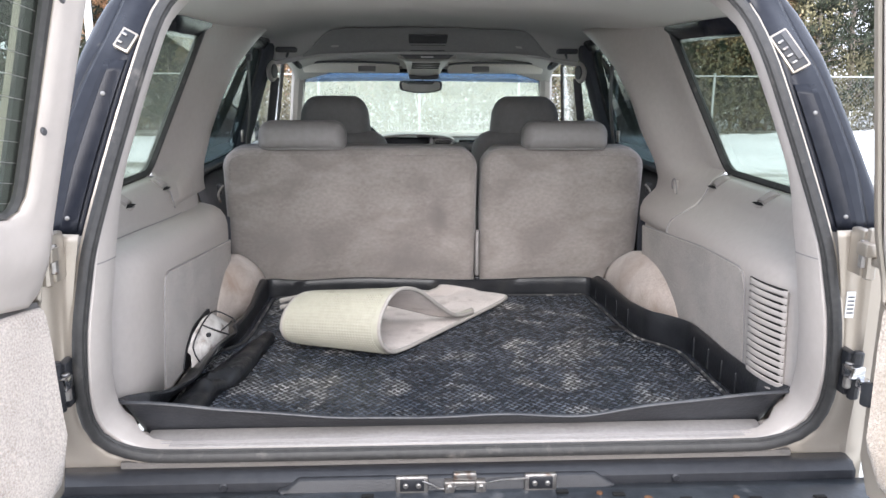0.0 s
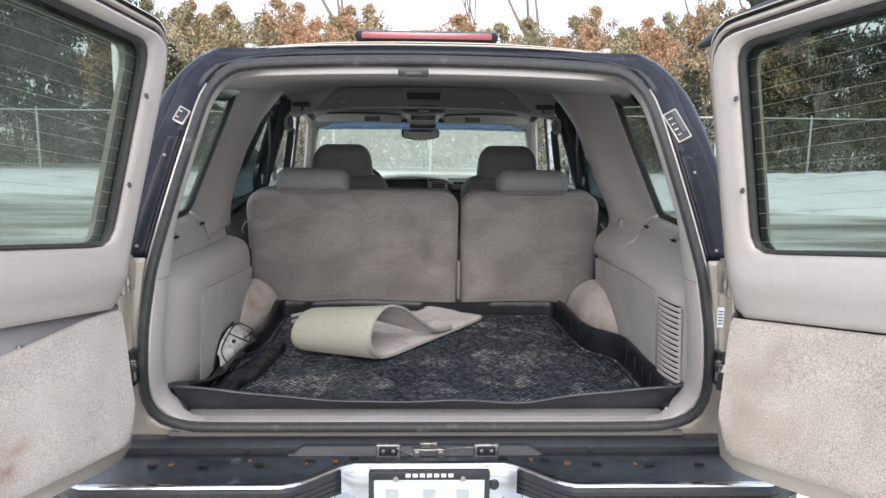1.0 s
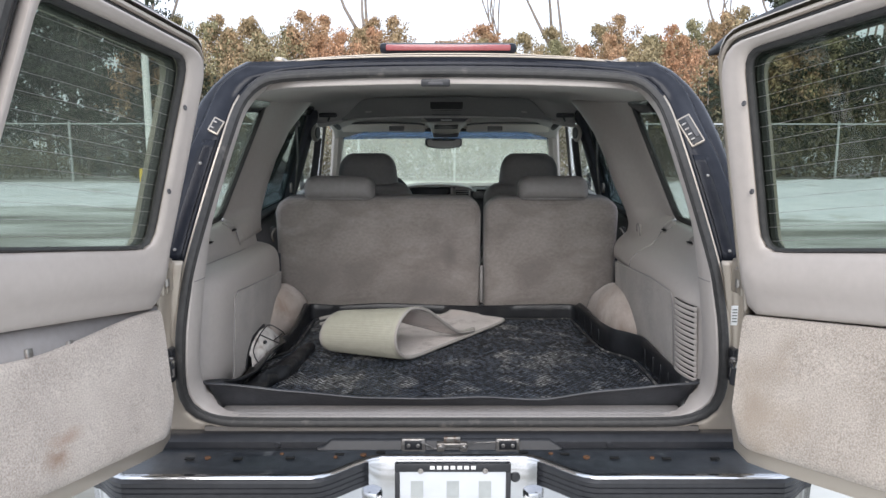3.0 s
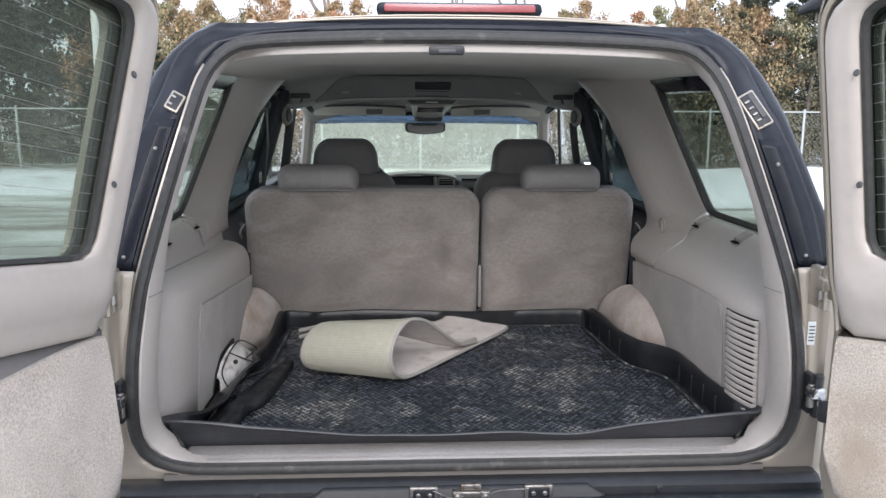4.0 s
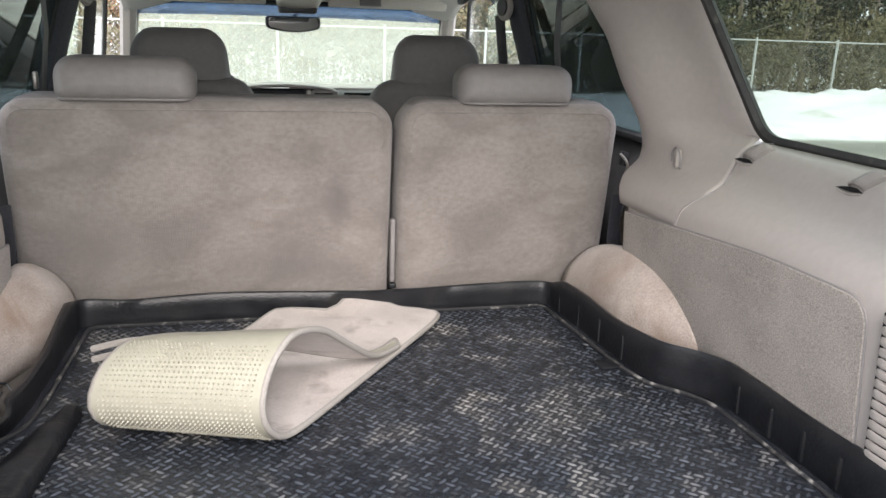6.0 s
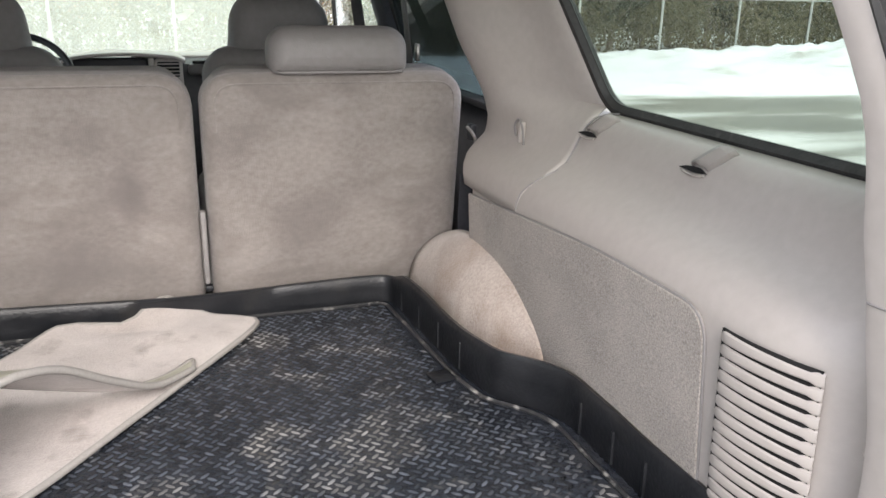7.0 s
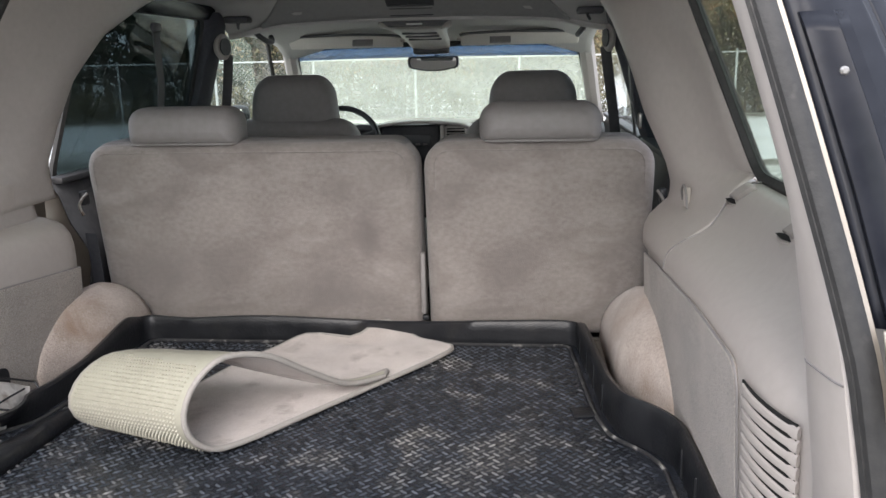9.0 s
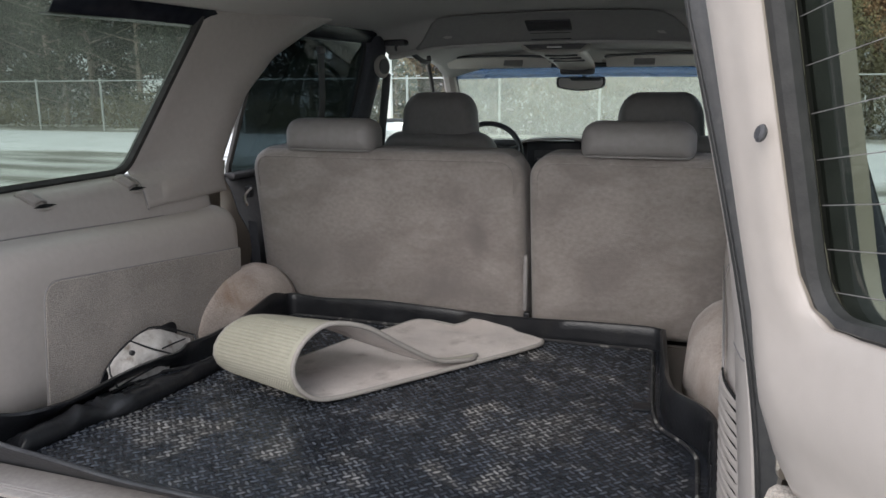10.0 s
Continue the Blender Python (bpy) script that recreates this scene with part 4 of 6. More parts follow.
def build_sides():
    for s in (1, -1):
        P = lambda y, z: (s * win_x(z), y, z)
        P2 = lambda y, z: (s * (win_x(z) + 0.015), y, z)
        pane("quarter_window", [P(0.285, 1.785), P(1.075, 1.785), P(0.845, 1.315), P(0.110, 1.315)], TINT if s > 0 else GLARETINT, SUV, 0.014)
        pane("rear_door_window", [P2(1.42, 1.74), P2(2.27, 1.74), P2(2.33, 1.235), P2(1.40, 1.235)], DARKTINT, SUV, 0.012)
        pane("front_door_window", [P2(2.46, 1.73), P2(3.10, 1.68), P2(3.68, 1.24), P2(2.46, 1.235)], CLEAR, SUV, 0.012)
        # pillars, doors and roof rail in outline
        rail = [[(s * (win_x(z) + dx), y, z) for dx, z in ((0.03, 1.73), (0.0, 1.735), (-0.015, 1.77), (0.0, 1.84), (0.04, 1.86))] for y in (0.50, 0.8, 1.4, 2.0, 2.6, 3.02)]
        part("roof_rail", Geo().grid(rail), BLACKP, SUV, solid=0.004)
        part("middle_pillar", Geo().grid([[(s * (win_x(z) + dx), 2.365 + dy + 0.04 * (1.7 - z), z) for dx, dy in ((0.03, -0.075), (-0.02, -0.065), (-0.035, -0.02), (-0.035, 0.03), (-0.02, 0.075), (0.03, 0.085))] for z in (0.6, 1.0, 1.25, 1.5, 1.76)]), NAVY, SUV, "dark middle pillar", solid=0.004)
        sp = part("pillar_speaker", Geo().cyl((s * 0.775, 2.37, 1.63), (s * 0.755, 2.365, 1.63), 0.052, 20, bevel=0.006), TRIM_LIGHT, SUV, "oval belt guide ring")
        part("ring_core", Geo().cyl((s * 0.757, 2.366, 1.63), (s * 0.749, 2.364, 1.63), 0.034, 18), DARK, sp)
        a = [(s * 0.86, 3.80, 1.18), (s * 0.80, 3.52, 1.40), (s * 0.745, 3.24, 1.62), (s * 0.71, 3.06, 1.72)]
        part("front_pillar", Geo().tube(spline(a, 10), 0.04, 8), TRIM, SUV, "taupe front pillar")
        low = [(0.60, 0.93), (0.85, 0.955), (1.10, 0.955), (1.235, 0.945)]
        for nm, y0, y1 in (("rear_side_door", 1.34, 2.35), ("front_side_door", 2.37, 3.80)):
            d = part(nm, Geo().grid([[(s * x, y, z) for z, x in low] for y in (y0, (y0 + y1) / 2, y1)]), PAINT, SUV, "champagne side door", solid=0.01)
            part("door_card", Geo().grid([[(s * x, y, z) for x, z in ((0.90, 0.62), (0.865, 0.8), (0.83, 0.98), (0.82, 1.02), (0.84, 1.06), (0.875, 1.12), (0.90, 1.20), (0.925, 1.24))] for y in (y0, (y0 + y1) / 2, y1)]), DARK, d, "dark grey inner door panel", solid=0.006)
            part("sill_trim", Geo().box((s * 0.915, (y0 + y1) / 2, 1.243), (0.05, y1 - y0 - 0.02, 0.02), 0.006), DARK, d)
        part("quarter_panel", Geo().grid([[(s * x, y, z) for z, x in ((0.60, 0.93), (0.85, 0.955), (1.10, 0.955), (1.22, 0.95), (1.30, 0.935))] for y in (0.30, 0.7, 1.1, 1.36)]), PAINT, SUV, "champagne rear wing", solid=0.01)
        # side mirror outside
        mm = part("wing_mirror", Geo().box((s * 1.08, 3.28, 1.27), (0.16, 0.09, 0.16), 0.03, 3).box((s * 0.97, 3.32, 1.24), (0.12, 0.05, 0.05), 0.015), BLACKPL, SUV, "black wing mirror")
        part("mirror_glass", Geo().box((s * 1.08, 3.234, 1.27), (0.12, 0.004, 0.12), 0.002), MIRROR, mm)
    g = pane("windscreen", [(-0.71, 3.22, 1.64), (0.71, 3.22, 1.64), (0.84, 3.82, 1.19), (-0.84, 3.82, 1.19)], HAZY, SUV, 0.016)
    part("shade_band", Geo().grid([[(x, 3.200 + 0.01 * (1 - (x / 0.72) ** 2), 1.646) for x in (-0.70, -0.4, 0, 0.4, 0.70)], [(x, 3.300 - 0.010 * (1 - (x / 0.72) ** 2), 1.570 + 0.008 * (1 - (x / 0.72) ** 2)) for x in (-0.72, -0.4, 0, 0.4, 0.72)]]), BLUEBAND, g, "blue shade band", solid=0.001).visible_shadow = False


def build_trim():
    """The moulded side linings of the cargo bay."""
    prof = [(0.757, 0.79), (0.750, 0.90), (0.746, 1.0), (0.742, 1.09), (0.741, 1.122), (0.745, 1.147), (0.757, 1.168), (0.777, 1.187), (0.803, 1.203), (0.829, 1.222),
            (0.848, 1.250), (0.862, 1.280), (0.880, 1.300), (0.905, 1.310)]
    for s in (1, -1):
        rows = []
        ends = [(0.03, 0.080), (0.055, 0.060), (0.072, 0.050), (0.086, 0.039), (0.103, 0.029), (0.125, 0.0185), (0.155, 0.009), (0.19, 0.003), (0.28, 0)] + [(y, 0) for y in (0.42, 0.55, 0.7, 0.85, 0.95, 1.05, 1.10)] + [(1.13, 0.004), (1.15, 0.016), (1.158, 0.045), (1.16, 0.09)]
        shape = prof
        if s < 0:
            shape = [(0.757, 0.79), (0.750, 0.90), (0.746, 1.0), (0.742, 1.09), (0.743, 1.135), (0.749, 1.161), (0.763, 1.182), (0.784, 1.195), (0.816, 1.203), (0.838, 1.206), (0.848, 1.232), (0.860, 1.276), (0.878, 1.298), (0.905, 1.310)]
            ends = [(0.03, 0.095)] + [(0.325 - 0.235 * math.cos(a), 0.084 * (1 - math.sin(a))) for a in [math.pi / 2 * k / 10 for k in range(11)]] + ends[9:]
        for y, out in ends:
            row = []
            for x, z in shape:
                low = 1 - smooth(1.15, 1.30, z)
                if y > 1.12:
                    low = 1
                drop = lerp(0.014, -0.030, smooth(0.1, 1.1, y)) * smooth(0.95, 1.12, z) * (1 - smooth(1.21, 1.27, z)) if s < 0 else 0
                xx = x + out * low - 0.012 * smooth(0.85, 1.3, y) * smooth(1.18, 1.26, z)
                row.append((s * min(xx, 0.91), y, z + drop))
            rows.append(row)
        q = part("cargo_side_lining", Geo().grid(rows), TRIM, SUV, "moulded taupe plastic side lining of the cargo bay", solid=0.004, sharp=60)
        if s < 0:
            part("lining_crease", Geo().tube([(-0.839, y, 1.2085 + lerp(0.014, -0.030, smooth(0.1, 1.1, y))) for y in [0.10 + 0.05 * k for k in range(17)]], 0.003, 5), LEATHER, q)
        # felt insert panel with a rounded rear top corner
        y0 = 0.258 if s > 0 else 0.335
        top = 1.139 if s > 0 else 1.122
        top_front = 1.090 if s > 0 else 1.045
        poly = round_poly([(y0, 0.80), (y0 + 0.015, top), (0.55, top - (0.002 if s > 0 else 0.020)), (1.135, top_front), (1.135, 0.80)], [0.005, 0.05, 0.1, 0.006, 0.005], 6)
        face = lambda p, d: (s * (0.7575 - 0.05 * (p[1] - 0.79) - d), p[0], p[1])
        part("felt_panel", Geo().prism(poly, face, 0.0, 0.008), FELT, q, "taupe felt panel", bevel=0.003)
        part("panel_groove", Geo().tube([face(p, 0.0050) for p in poly], 0.0022, 5, closed=True), LEATHER, q)
        # rear quarter pillar lining between the side windows
        rows = []
        skin = [(z, x) for x, z in shape]
        for i in range(33):
            z = lerp(1.105 if s > 0 else 1.215, 1.80, i / 32)
            wall = (win_x(z) - 0.004) if z > 1.315 else min(table(skin, z), win_x(z)) - 0.0018
            yr = lerp(0.845, 1.075, (z - 1.315) / 0.47) if z > 1.315 else table([(1.10, 0.885), (1.15, 0.868), (1.175, 0.850), (1.20, 0.835), (1.24, 0.842), (1.28, 0.846), (1.315, 0.840)], z)
            # the ridge stands furthest in towards the front edge and flares into the shoulder below
            xb = table([(1.105, 0.738), (1.13, 0.741), (1.16, 0.762), (1.19, 0.790), (1.22, 0.803), (1.26, 0.802), (1.31, 0.786), (1.42, 0.738), (1.53, 0.706), (1.65, 0.668), (1.80, 0.615)], z)
            if s < 0:
                xb = table([(1.215, 0.838), (1.26, 0.836), (1.31, 0.829), (1.42, 0.806), (1.53, 0.772), (1.65, 0.733), (1.80, 0.668)], z)
            yb = table([(1.105, 1.155), (1.15, 1.175), (1.20, 1.205), (1.31, 1.205), (1.42, 1.245), (1.53, 1.285), (1.65, 1.40), (1.74, 1.58), (1.80, 1.75)], z)
            row = []
            for t, f in ((0, 0.0), (0.05, 0.10), (0.13, 0.17), (0.25, 0.25), (0.40, 0.42), (0.55, 0.66), (0.68, 0.86), (0.80, 0.97), (0.92, 1.0), (0.98, 0.97), (1.02, 0.86), (1.05, 0.60), (1.06, 0.2)):
                f = lerp(f, smooth(0, 0.85, t) if t < 0.9 else f, smooth(1.36, 1.27, z))
                row.append((s * lerp(wall, min(xb, wall - 0.002), f), lerp(yr, yb, t), z))
            rows.append(row)
        c = part("pillar_lining", Geo().grid(rows), TRIM, SUV, "smooth taupe plastic pillar lining", solid=0.002, sharp=60)
        # small moulded coat hook in a shallow dish, or a raised belt cover at the foot
        if s > 0:
            part("coat_hook", Geo().box((0.809, 1.022, 1.246), (0.016, 0.012, 0.046), 0.005, 3), TRIM, c)
            part("hook_gap", Geo().tube(spline([(0.8075, 1.006, 1.222), (0.8035, 1.006, 1.258), (0.8010, 1.022, 1.274), (0.8000, 1.038, 1.258), (0.8040, 1.040, 1.236)], 16), 0.0028, 6), LEATHER, c)
        else:
            lo = [r for r in rows if 1.213 < r[0][2] < 1.292]
            pad = []
            for j, r in enumerate(lo):
                w = j / (len(lo) - 1)
                line = []
                for i in range(9):
                    u = i / 8
                    y = lerp(0.905, 1.055, u) + 0.012 * w
                    k = next(k for k in range(len(r) - 1) if r[k + 1][1] >= y)
                    f = (y - r[k][1]) / (r[k + 1][1] - r[k][1])
                    rise = 0.007 * min(1, 5 * min(u, 1 - u)) ** 0.5 * min(1, 4 * min(w, 1 - w)) ** 0.5
                    line.append((lerp(r[k][0], r[k + 1][0], f) + rise - 0.0015, y - 0.5 * rise, r[k][2]))
                pad.append(line)
            part("belt_cover", Geo().grid(pad), TRIM_LIGHT, c, "raised moulded belt cover", sharp=80)
        for y, z in ((0.928, 1.409), (1.06, 1.70)) if s > 0 else ():
            x = win_x(z) - 0.014
            part("screw", Geo().cyl((s * (x + 0.004), y, z), (s * (x - 0.004), y, z), 0.0065, 10, bevel=0.002), DARK, c)
        # seam between pillar lining and side lining
        seam = [(0.908, 0.795, 1.311), (0.890, 0.822, 1.304), (0.870, 0.838, 1.288), (0.858, 0.842, 1.268), (0.843, 0.841, 1.240), (0.818, 0.833, 1.208), (0.790, 0.838, 1.192), (0.765, 0.853, 1.173), (0.748, 0.870, 1.150), (0.7415, 0.880, 1.114)]
        if s < 0:
            seam = [(0.908, 0.795, 1.311), (0.890, 0.822, 1.304), (0.870, 0.838, 1.288), (0.858, 0.842, 1.262), (0.850, 0.842, 1.235), (0.843, 0.842, 1.205)]
        part("lining_seam", Geo().tube([(s * p.x, p.y, p.z) for p in spline([(a - 0.004, b, d + 0.003) for a, b, d in seam], 40)], 0.0018, 6), LEATHER, q)
        # two moulded hooks on the window ledge: a curved finger reaching down to a pocket whose shade is a black wedge
        for y in (0.478, 0.808):
            ridge = [(0.886, -0.024, 1.3085), (0.877, -0.021, 1.3030), (0.869, -0.014, 1.2950), (0.862, -0.005, 1.2850), (0.858, 0.002, 1.2785)]
            h = part("hook", Geo().grid([[(s * (a + e), y + b + w, c - d) for e, w, d in ((0.007, -0.022, 0.009), (-0.004, -0.018, -0.004), (-0.009, 0.0, -0.008), (-0.004, 0.018, -0.004), (0.007, 0.022, 0.009))] for a, b, c in ridge]), FINGER, q, "moulded hook finger", solid=0.003)
            pocket = [(-0.020, 0.0), (0.010, -0.003), (0.048, -0.001), (0.034, 0.004), (0.016, 0.007), (0.000, 0.007)]
            part("hook_pocket", Geo().prism(pocket, lambda p, d: (s * (0.8545 + 0.62 * p[1] - d), y + p[0], 1.272 + 0.78 * p[1] + 0.3 * d), -0.004, 0.0022), GAP_SHADE, h)
            part("pocket_lip", Geo().tube([(s * (0.8525 + e), y + b, 1.269 + d) for b, e, d in ((-0.016, 0.0, 0.0), (0.010, -0.003, -0.004), (0.030, -0.002, -0.002), (0.042, 0.001, 0.001))], 0.0022, 6), TRIM, h)
        part("lining_screw", Geo().cyl((s * 0.796, 0.058, 1.055), (s * 0.7855, 0.041, 1.055), 0.006, 12, bevel=0.003), TRIM, q)
        # wheel arch, covered in stained carpet
        rows = []
        yc, ry, y0 = (1.08, 0.365, 0.718) if s > 0 else (1.17, 0.27, 0.902)
        for i in range(21):
            y = lerp(y0, 1.335, i / 20)
            zw = 0.80 + (0.188 if s > 0 else 0.172) * math.sqrt(max(0.0, 1 - ((y - yc) / ry) ** 2))
            p = 0.088 * smooth(y0 - 0.05, y0 + 0.30, y)
            lump = 0.004 * noise.noise((y * 14, s * 3, 0)) + 0.0015 * noise.noise((y * 60, s * 3, 1))
            rows.append([(s * (0.748 - p * a), y, max(0.79, zw - d * (zw - 0.79)) + lump) for a, d in ((-0.15, 0.0), (0.10, 0.010), (0.35, 0.08), (0.58, 0.19), (0.78, 0.32), (0.92, 0.47), (1.02, 0.68), (1.06, 1.0))])
        part("wheel_arch", Geo().grid(rows), SHAG, SUV, "stained beige carpet over the wheel arch", solid=0.004, sharp=70)
    # louvred vent moulded into the right-hand lining only
    curve = [(0.7440, 0.238), (0.7445, 0.215), (0.7465, 0.190), (0.7512, 0.163), (0.7590, 0.133), (0.7705, 0.102)]
    # sheet behind the slats, coloured black as the shade in the gaps
    v = part("side_vent", Geo().grid([[(x - 0.004 - 0.045 * (z - 1.0), y - 0.002, z) for x, y in curve] for z in (0.866, 1.0, 1.1335)]), GAP_SHADE, SUV, "louvred air vent with curved slats", solid=0.003)
    radii = [0.0090] * 2 + [lerp(0.0078, 0.0058, i / 13) for i in range(14)] + [0.0090] * 2
    for k in range(16):
        z = 0.859 + 0.0176 * k
        path = spline([(x - 0.0060 - 0.045 * (z - 1.0), y - 0.004, z) for x, y in curve], 18)
        for i in (0, 1, 16, 17):
            path[i] = path[i] + Vector((0.0035 if i in (0, 17) else 0.0012, 0, 0))
        part("slat", Geo().tube(path, radii, 8, flat=0.5), TRIM, v)
    # open hatch in the left lining, its shade drawn as a black panel, with the tool bag pressed against it
    hatch = round_poly([(0.485, 0.80), (0.52, 0.858), (0.60, 0.900), (0.80, 0.900), (0.80, 0.80)], 0.03, 5)
    part("hatch_opening", Geo().prism(hatch, lambda p, d: (-0.7575 + 0.05 * (p[1] - 0.79) + d, p[0], p[1]), 0.004, 0.012), BLACKPL, SUV, "open hatch in the side lining, its shaded inside a black panel")
    k = thing("tool_bag", "creased pale bag held by black cord in the open hatch", "bag", (-0.712, 0.635, 0.80))
    low = [Vector(p) for p in spline([(-0.010, -0.135, 0.0), (0.012, -0.05, 0.0), (0.040, 0.09, 0.0)], 17)]
    high = [Vector(p) for p in spline([(-0.030, -0.120, 0.050), (-0.018, -0.055, 0.098), (0.004, 0.03, 0.116), (0.022, 0.155, 0.052)], 17)]
    rows = []
    for i in range(13):
        v = i / 12
        row = []
        for j, (a, b) in enumerate(zip(low, high)):
            p = a.lerp(b, v)
            bulge = 0.024 * math.sin(math.pi * min(1, v * 0.95 + 0.05)) * math.sin(math.pi * (0.08 + 0.84 * j / 16)) + 0.007 * noise.noise((p.y * 30, p.z * 30, 3)) + 0.004 * noise.noise((p.y * 70, p.z * 60, 5))
            row.append((p.x + bulge, p.y - 0.3 * bulge, p.z + 0.4 * bulge))
        rows.append(row)
    part("bag", Geo().grid(rows), CLOTH, k, "creased pale cloth", sharp=40)
    for way in (((-0.012, -0.055, 0.104), (0.006, 0.02, 0.122), (0.030, 0.150, 0.060)), ((0.030, 0.150, 0.060), (0.044, 0.140, 0.040), (0.046, 0.12, 0.012)), ((-0.012, -0.055, 0.104), (0.022, -0.01, 0.070), (0.050, 0.06, 0.03)),
                ((-0.012, -0.055, 0.104), (-0.022, -0.125, 0.06), (0.004, -0.130, 0.004)), ((0.004, -0.130, 0.004), (0.028, -0.09, 0.022), (0.040, -0.02, 0.030)), ((0.022, 0.02, 0.06), (0.036, 0.06, 0.066), (0.038, 0.10, 0.065))):
        part("cord", Geo().tube([p + Vector((0.014, -0.005, 0.008)) for p in spline(way, 8)], 0.0024, 6), BLACKPL, k, "black elastic cord")
    part("toggle", Geo().cyl((0.020, -0.080, 0.088), (0.030, -0.084, 0.090), 0.007, 10, bevel=0.002), BLACKPL, k)


build_opening()
build_corners()
build_roof()
build_sides()
build_trim()


DOOR_LEAN = 0.50


def build_rear_door(s, angle, tip, hinge, gap):
    """A barn door, drawn shut about its hinge and swung open by angle. u runs from the hinge to the free edge."""
    def w_lean(z):
        return DOOR_LEAN * max(0.0, z - 1.20)

    def P(u, w, z):
        return (-s * u, w + w_lean(z), z - 1.16)

    W = 0.84
    edge = lambda z: 0.20 * max(0.0, z - 1.28)
    outline = round_poly([(0.0, 0.765), (0.0, 1.28), (edge(1.85), 1.85), (W, 1.86), (W, 0.765)], [0.10, 0.05, 0.09, 0.03, 0.04], 6)
    wz0, wz1 = 1.325, 1.79
    hole = round_poly([(0.118, wz0), (0.118 + 0.09, wz1), (W - 0.07, wz1), (W - 0.07, wz0)], [0.06, 0.05, 0.05, 0.06], 6)

    def ring_face(g, outer, inner, w_of, bulge=0.0):
        n = len(outer)
        k = len(inner)
        # rings of equal length, matched by angle about the hole's centre
        c = (sum(p[0] for p in inner) / k, sum(p[1] for p in inner) / k)
        m = 96
        def at(poly, a):
            d = (math.cos(a), math.sin(a))
            best = None
            for i in range(len(poly)):
                p, q = poly[i - 1], poly[i]
                ex, ez = q[0] - p[0], q[1] - p[1]
                den = d[0] * ez - d[1] * ex
                if abs(den) < 1e-9:
                    continue
                t = ((p[0] - c[0]) * ez - (p[1] - c[1]) * ex) / den
                r = ((p[0] - c[0]) * d[1] - (p[1] - c[1]) * d[0]) / den
                if t > 0 and -1e-6 <= r <= 1 + 1e-6 and (best is None or t > best):
                    best = t
            return (c[0] + d[0] * best, c[1] + d[1] * best)
        A = [2 * math.pi * i / m for i in range(m)]
        o, h = [at(outer, a) for a in A], [at(inner, a) for a in A]
        rows = []
        for t, w in w_of:
            row = []
            for a, b in zip(o, h):
                u, z = lerp(a[0], b[0], t), lerp(a[1], b[1], t)
                row.append(P(u, w + bulge * math.sin(math.pi * smooth(1.155, 1.325, z)) * smooth(0.0, 0.1, u), z))
            rows.append(row)
        g.grid(rows, cu=True)
        return g

    # painted shell: outer skin, edge return and inner flange in one sheet
    g = Geo()
    ring_face(g, outline, hole, [(1, 0.045), (1, -0.032), (0.75, -0.04), (0.25, -0.045), (0.03, -0.038), (0, -0.025), (0, 0.022), (0.03, 0.030), (0.10, 0.034)])
    door = part("rear_door", g, PAINT, SUV, "champagne barn door swung open", sharp=45, loc=(hinge[0] * s, hinge[1], hinge[2]))
    door.scale = (0.966, 0.966, 0.966)
    # the hinge line leans forward, so that the open door rises towards its free edge
    axis = Vector((0, math.sin(radians(tip)), math.cos(radians(tip))))
    door.rotation_euler = Matrix.Rotation(radians(angle) * s, 3, axis).to_euler()
    # plastic inner lining round the glass
    low = 1.165
    upper = round_poly([(0.040, low), (0.040, 1.27), (0.040 + edge(1.80), 1.802), (W - 0.04, 1.812), (W - 0.04, low)], [0.01, 0.05, 0.08, 0.03, 0.01], 6)
    g = ring_face(Geo(), upper, hole, [(0, 0.030), (0.0, 0.050), (0.06, 0.060), (0.15, 0.061), (0.3, 0.062), (0.45, 0.060), (0.6, 0.058), (0.72, 0.057), (0.85, 0.054), (0.95, 0.048), (1.0, 0.036)], bulge=0.022)
    part("door_lining", g, TRIM_LIGHT, door, "pale taupe plastic door lining", solid=0.003, sharp=50)
    # carpeted lower panel, sprung away from the lining on one door
    c0, c1 = 0.03, W - 0.03
    poly = round_poly([(c0, low - 0.004), (c0, 0.80), (c1, 0.80), (c1, low - 0.004)], [0.006, 0.075, 0.03, 0.006], 6)
    rows = []
    for i in range(25):
        u = lerp(c0, c1, i / 24)
        zb = 0.80 + 0.075 * (1 - math.sqrt(max(0, 1 - max(0, 1 - (u - c0) / 0.075) ** 2)))
        zt = low - 0.006 - gap * smooth(0.02, 0.6, u)
        rows.append([P(u, w + 0.004 * noise.noise((u * 9, z * 9, 2)), z) for w, z in
                     [(0.030, zb), (0.046, zb + 0.004), (0.052, zb + 0.02)] + [(0.056, lerp(zb + 0.03, zt - 0.02, k / 8)) for k in range(9)] + [(0.053, zt - 0.006), (0.046, zt), (0.030, zt)]])
    part("carpet_panel", Geo().grid(rows), DOORCARP_STAINED if gap else DOORCARP, door, "fuzzy beige carpet panel with a few stains", sharp=60)
    if gap:
        part("inner_skin", Geo().grid([[P(u, 0.036, z) for u in (0.02, W - 0.02)] for z in (1.02, 1.17)]), LEATHER, door, "bare grey metal behind the loose panel", solid=0.002)
        for u in (0.30, 0.42, 0.56, 0.70):
            part("panel_clip", Geo().box(P(u, 0.040, 1.105), (0.02, 0.01, 0.03), 0.003), STEEL, door)
    # glass with its seal, heating wires and screws
    gl = part("door_glass", Geo().prism(hole, lambda p, d: P(p[0], d, p[1]), 0.014, 0.018), GLARETINT if gap else TINT, door, "tinted rear window with heating wires")
    gl.visible_shadow = False
    part("glass_seal", Geo().tube([P(u, 0.030, z) for u, z in hole], 0.012, 8, closed=True), SEAL, door)
